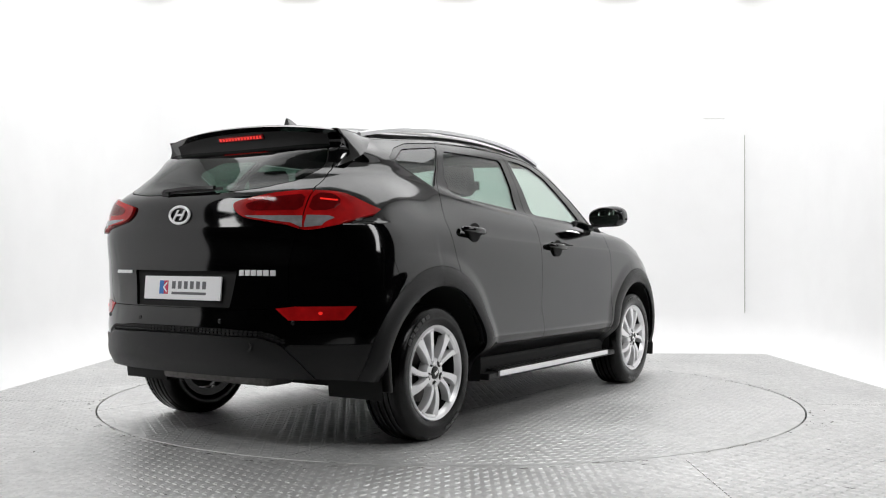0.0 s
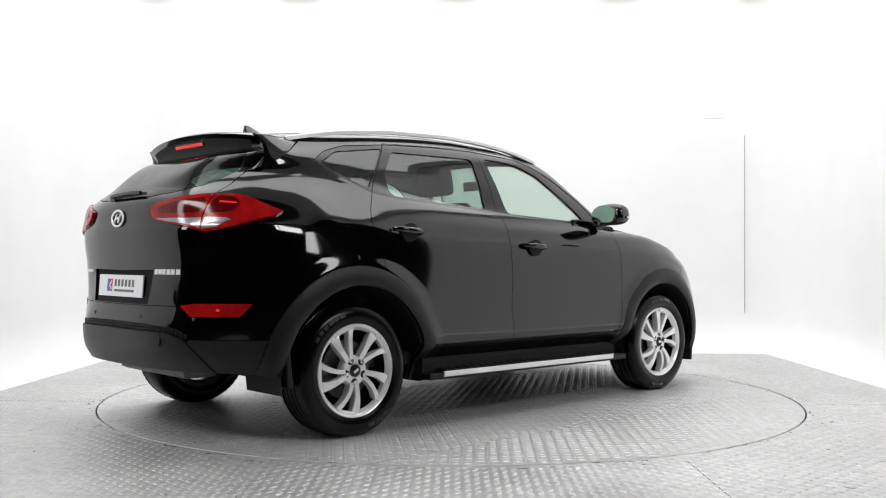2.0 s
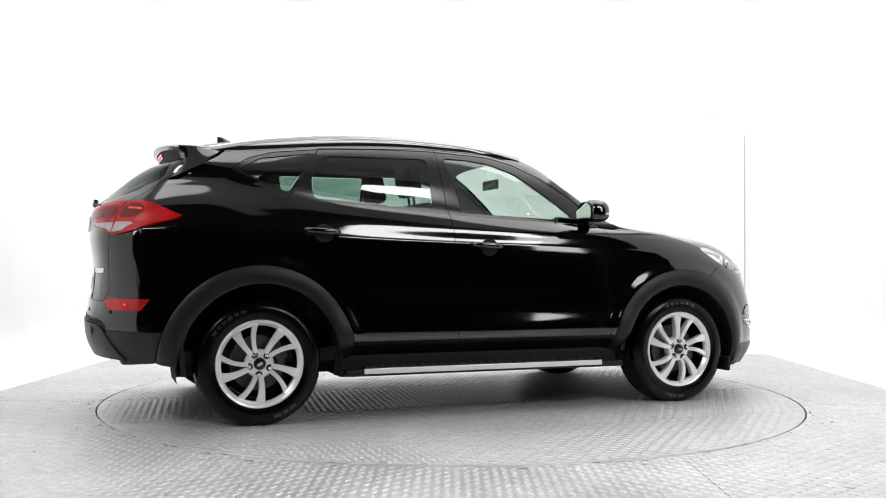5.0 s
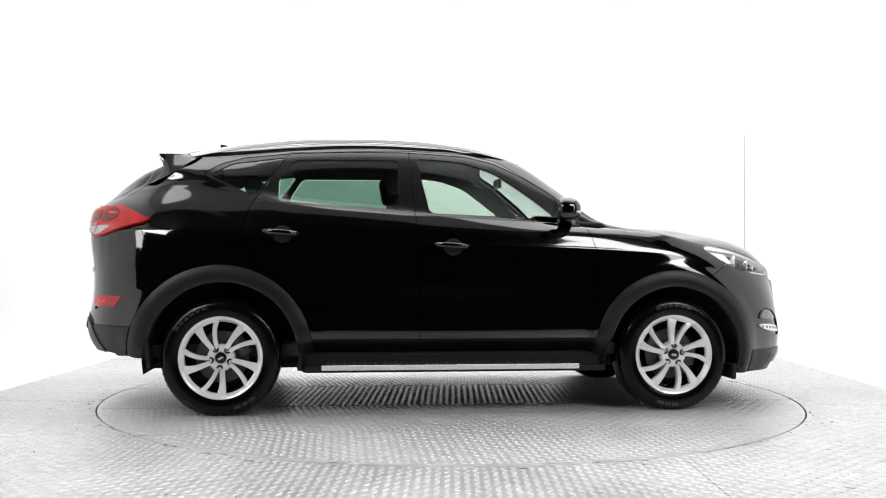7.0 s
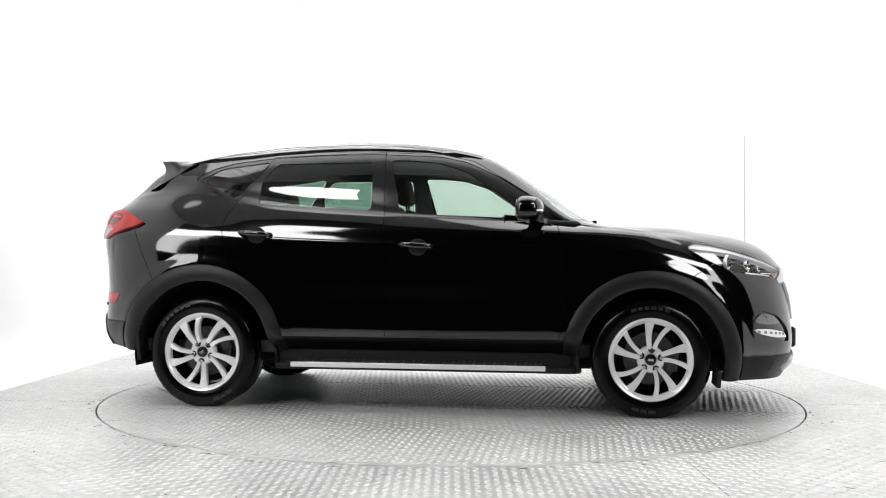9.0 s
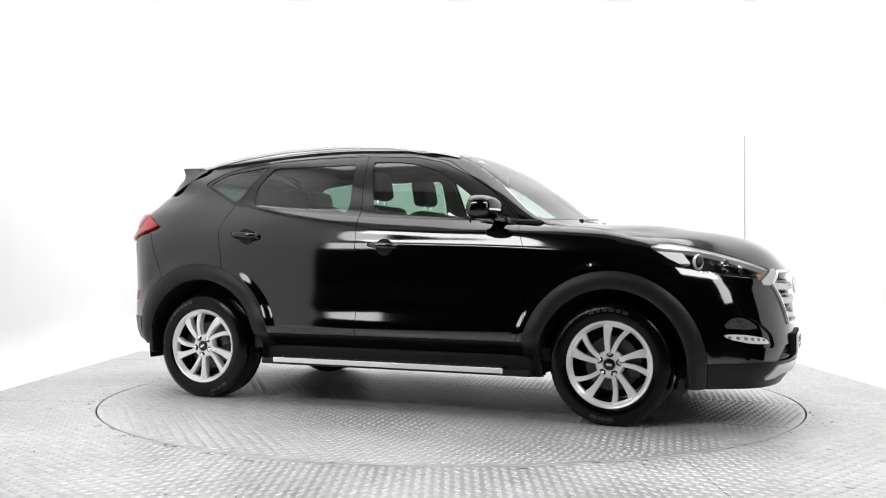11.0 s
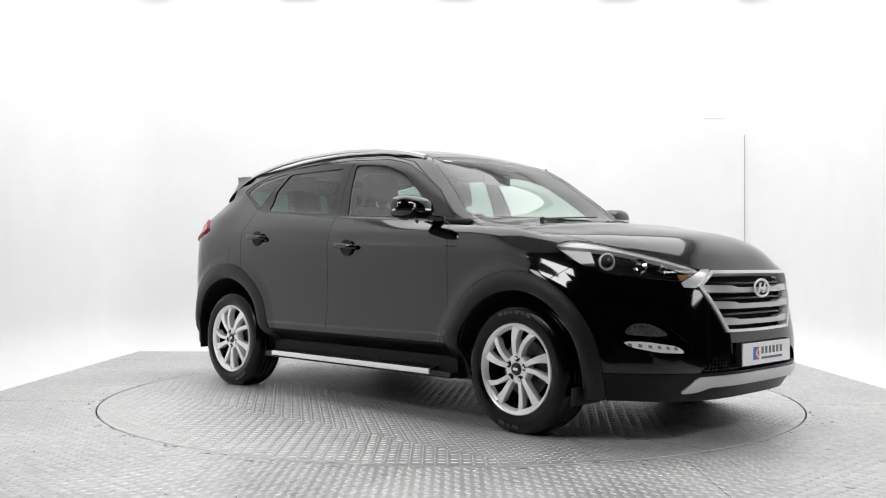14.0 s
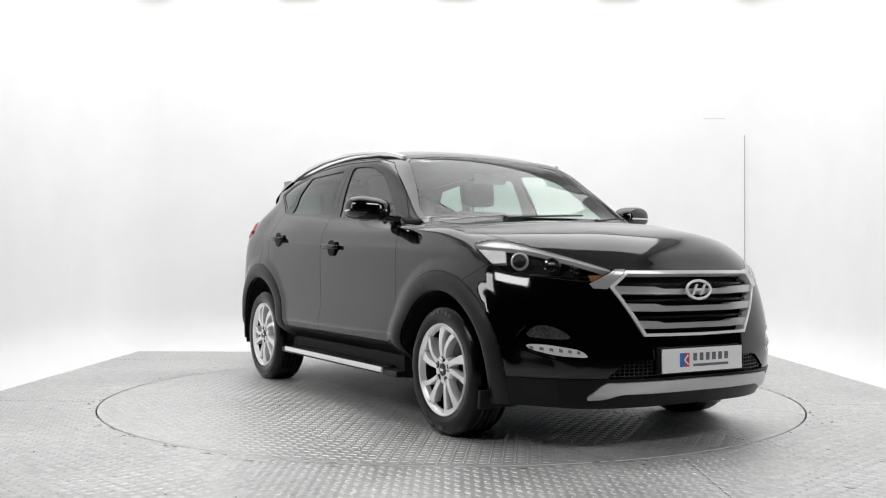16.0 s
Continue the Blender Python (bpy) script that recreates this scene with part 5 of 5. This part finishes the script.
    part("backing", lathe([(0.19, 0.03), (0.19, 0.04), (0, 0.04)], 32), DARK, wheel, "dark backing plate")
    return wheel


SIDEWALL = material("polished_rubber_lettering", (0.022, 0.022, 0.022), 0.3)


def build_wheels():
    wheel = wheel_parts(tagged(new("wheel"), "black tyre on a silver ten-spoke alloy rim"))
    wheel.parent = car
    wheel.matrix_basis = pose(1.335, -0.79, 0.333, 0, 5)
    copy_thing(wheel, pose(-1.335, -0.79, 0.333, 0, -31))
    for x, turn in ((1.335, 40), (-1.335, 12)):
        copy_thing(wheel, pose(x, 0.79, 0.333, 0, turn, 180))


# ---- cabin ----
def seat(x, y, width, tall=True):
    s = part("seat", box(x - 0.26, x + 0.26, y - width / 2, y + width / 2, 0.55, 0.74, 0.06, 3), CABIN, car, "dark cloth seat", smooth=40)
    bm = box(-0.07, 0.07, -width / 2, width / 2, 0, 0.60, 0.06, 3)
    part("backrest", bm, CABIN, s, smooth=40).matrix_basis = pose(x - 0.27, y, 0.66, 0, -14)
    for yy in ((0,) if width < 0.7 else (-0.36, 0, 0.36)):
        bm = box(-0.05, 0.05, -0.13, 0.13, 0, 0.19, 0.045, 4)
        part("headrest", bm, CABIN, s, "padded headrest", smooth=40).matrix_basis = pose(x - 0.425, y + yy, 1.29 if tall else 1.22, 0, -10)
        for d in (-0.05, 0.05):
            part("headrest_post", box(-0.006, 0.006, d - 0.006, d + 0.006, -0.06, 0.03), CHROME, s).matrix_basis = pose(x - 0.42, y + yy, 1.28 if tall else 1.21, 0, -10)


def build_cabin():
    seat(0.12, -0.37, 0.5)
    seat(0.12, 0.37, 0.5)
    seat(-0.75, 0.0, 1.22, False)
    part("dashboard", box(0.50, 1.0, -0.70, 0.70, 0.72, 1.08, 0.06, 3), CABIN, car, "dark soft-touch dashboard", smooth=40)
    bm = bmesh.new()
    rings = []
    for i in range(36):
        t = 2 * math.pi * i / 36
        rings.append([bm.verts.new(((0.18 + 0.014 * math.cos(a)) * math.cos(t), (0.18 + 0.014 * math.cos(a)) * math.sin(t), 0.014 * math.sin(a))) for a in np.linspace(0, 2 * math.pi, 8, endpoint=False)])
    for i in range(36):
        for j in range(8):
            bm.faces.new((rings[i][j], rings[(i + 1) % 36][j], rings[(i + 1) % 36][(j + 1) % 8], rings[i][(j + 1) % 8]))
    wheel = part("steering_wheel", bm, CABIN, car, "black steering wheel", smooth=60)
    wheel.matrix_basis = pose(0.42, -0.37, 1.0, 0, -65)
    part("steering_boss", box(-0.17, 0.17, -0.05, 0.05, -0.02, 0.02, 0.015), CABIN, wheel)
    part("rear_view_mirror", box(0.40, 0.42, -0.12, 0.12, 1.385, 1.45, 0.008), GLOSS_TRIM, car, "black interior mirror")
    part("cabin_floor", box(-1.8, 1.0, -0.80, 0.80, 0.33, 0.40), CABIN, car, "dark cabin carpet")
    part("load_cover", box(-1.78, -1.12, -0.62, 0.62, 1.08, 1.10, 0.006), CABIN, car, "dark load cover")
    lining = patch(lambda V, UV: np.maximum(11.5 - UV[:, 1], -1.5 - V[:, 0]), 0)
    V, N, UV, F = lining
    emit("headliner", (V, -N, UV, F[:, ::-1]), HEADLINER, car, "light grey headliner", lift=0.03, thick=-0.006, whole=True)
    # underside and wheel wells
    part("underbody", box(-1.5, 1.9, -0.6, 0.6, 0.24, 0.34, 0.03), DARK, car, "black underbody")
    part("underbody_middle", box(-0.88, 0.90, -0.84, 0.84, 0.235, 0.36, 0.02), DARK, car, "black floor pan")
    for x, r in ((1.34, 0.43), (-1.325, 0.45)):
        for s in (-1, 1):
            bm = bmesh.new()
            prof = [(a, y) for y in (0.0, 0.32) for a in np.linspace(-12, 192, 25)]
            vs = [bm.verts.new((r * math.cos(radians(a)), y, r * math.sin(radians(a)))) for a, y in prof]
            for i in range(24):
                bm.faces.new((vs[i], vs[i + 1], vs[25 + i + 1], vs[25 + i]))
            bm.faces.new([vs[25 + i] for i in range(25)])
            part("wheel_well", bm, DARK, car, "black wheel well liner", smooth=40).matrix_basis = pose(x, s * 0.885, 0.335) @ Matrix.Diagonal((1, -s, 1, 1))


build_front()
build_rear()
spoiler()
rear_wiper()
build_side()
build_wheels()
build_cabin()


# ---- tread plate relief ----
def lozenges(points, turns):
    """Low raised lozenges, alternately crossed: vertices and faces of one mesh."""
    shape = np.array([(-0.02, 0, 0), (-0.006, -0.008, 0), (0.006, -0.008, 0), (0.02, 0, 0), (0.006, 0.008, 0), (-0.006, 0.008, 0), (-0.01, 0, 0.0027), (0.01, 0, 0.0027)])
    tris = np.array([(0, 1, 6), (1, 2, 7), (1, 7, 6), (2, 3, 7), (3, 4, 7), (4, 5, 6), (4, 6, 7), (5, 0, 6)])
    c, s = np.cos(turns), np.sin(turns)
    v = np.empty((len(points), 8, 3))
    v[:, :, 0] = shape[:, 0] * c[:, None] - shape[:, 1] * s[:, None] + points[:, :1]
    v[:, :, 1] = shape[:, 0] * s[:, None] + shape[:, 1] * c[:, None] + points[:, 1:2]
    v[:, :, 2] = shape[:, 2] + 0.0002
    f = tris[None] + (np.arange(len(points)) * 8)[:, None, None]
    return v.reshape(-1, 3), f.reshape(-1, 3)


def tread_grid(x0, x1, y0, y1, keep, step=0.04):
    nx, ny = int((x1 - x0) / step), int((y1 - y0) / step)
    i, j = np.meshgrid(np.arange(nx), np.arange(ny), indexing="ij")
    p = np.stack([x0 + (i + 0.5) * step, y0 + (j + 0.5) * step], 2).reshape(-1, 2)
    turn = np.where((i + j) % 2 == 0, math.pi / 4, -math.pi / 4).ravel()
    ok = keep(p)
    return p[ok], turn[ok]


def build_tread():
    p, a = tread_grid(FLOOR_L + 0.02, FLOOR_R - 0.02, -4.0, FLOOR_B - 0.02, lambda p: np.hypot(p[:, 0], p[:, 1]) > TABLE_R + 0.035)
    v, f = lozenges(p, a)
    ob = mesh_object("floor_tread", v, f, WORN, smooth=False)
    tagged(ob, "raised lozenge tread of the steel floor", "tread", kind="stuff")
    # turntable plates: five strips, laid in turn along and across
    for k in range(5):
        y0 = -2.25 + k * 0.9
        turn = radians((0, 9, -7, 11, 0)[k])
        c, s = math.cos(turn), math.sin(turn)

        def keep(p, y0=y0, c=c, s=s):
            x, y = p[:, 0] * c - p[:, 1] * s, p[:, 0] * s + p[:, 1] * c
            return (np.hypot(x, y) < TABLE_R - 0.03) & (y > y0 + 0.004) & (y < y0 + 0.896)

        p, a = tread_grid(-2.3, 2.3, -2.3, 2.3, keep)
        q = np.stack([p[:, 0] * c - p[:, 1] * s, p[:, 0] * s + p[:, 1] * c], 1)
        v, f = lozenges(q, a + turn)
        ob = mesh_object("tread", v, f, WORN, turntable, "raised lozenge tread of one plate", smooth=False)
        tagged(ob, kind="stuff")
        if k:
            half = math.sqrt(max(0.0, TABLE_R ** 2 - y0 ** 2)) - 0.01
            part("plate_seam", box(-half, half, y0 - 0.0008, y0 + 0.0008, -0.001, 0.0006), SEAM, turntable, "dark joint between plates")
    # joints of the fixed floor
    for x0, y0, x1, y1 in FLOOR_JOINTS:
        n = Vector((y1 - y0, x0 - x1, 0)).normalized() * 0.0025
        bm = bmesh.new()
        vs = [bm.verts.new(v) for v in ((x0 + n.x, y0 + n.y, 0.0004), (x1 + n.x, y1 + n.y, 0.0004), (x1 - n.x, y1 - n.y, 0.0004), (x0 - n.x, y0 - n.y, 0.0004))]
        bm.faces.new(vs)
        ext = bmesh.ops.extrude_face_region(bm, geom=bm.faces[:])
        bmesh.ops.translate(bm, verts=[v for v in ext["geom"] if isinstance(v, bmesh.types.BMVert)], vec=(0, 0, -0.002))
        tagged(part("floor_joint", bm, SEAM, None), "dark joint between steel floor plates", "joint", kind="structure")


SEAM = material("dirty_joint", (0.06, 0.058, 0.055), 0.8)
FLOOR_JOINTS = ((1.06, -2.06, 1.06, -4.2), (2.3, -0.4, 3.05, -0.4), (-3.04, -0.4, -2.24, -0.4), (-3.04, 2.1, -0.8, 2.1), (0.8, 2.1, 3.05, 2.1))


def build_scuffs():
    """Small dark chips and scuffs, thickest along the turntable's rim."""
    rnd = np.random.default_rng(7)
    verts, faces = [], []
    for k in range(260):
        if k < 150:
            a, rad = rnd.uniform(0, 2 * math.pi), TABLE_R + 0.01 + abs(rnd.normal(0, 0.05))
            x, y, along = rad * math.cos(a), rad * math.sin(a), a + math.pi / 2
        else:
            x, y, along = rnd.uniform(-2.9, 2.9), rnd.uniform(-3.4, 2.6), rnd.uniform(0, math.pi)
            if math.hypot(x, y) < TABLE_R + 0.02:
                continue
        long, wide = rnd.uniform(0.006, 0.035), rnd.uniform(0.002, 0.007)
        c, s = math.cos(along), math.sin(along)
        n = len(verts)
        for j in range(7):
            b = 2 * math.pi * j / 7
            u, w = long * math.cos(b) * rnd.uniform(0.6, 1.1), wide * math.sin(b) * rnd.uniform(0.5, 1.2)
            verts.append((x + u * c - w * s, y + u * s + w * c, 0.0021))
        faces.append(tuple(range(n, n + 7)))
    ob = mesh_object("floor_scuffs", verts, faces, SEAM, smooth=False)
    tagged(ob, "small dark scuffs and chips on the steel floor", "scuffs", kind="stuff")


build_tread()
build_scuffs()


def motions():
    """The turntable and the car on it turn together at an even pace."""
    axis = (0.078, -0.094)
    rows_car, rows_table = [], []
    for i in range(33):
        t = i * 0.5
        turn = 57.936 - 7.28322 * t - 0.000925 * t * t - 0.0000796 * t ** 3
        rows_car.append((t, pose(0, 0, 0, 0, 0, turn) @ pose(-axis[0], -axis[1], 0)))
        rows_table.append((t, pose(0, 0, 0, 0, 0, turn)))
    walk(car, rows_car)
    walk(turntable, rows_table)


motions()
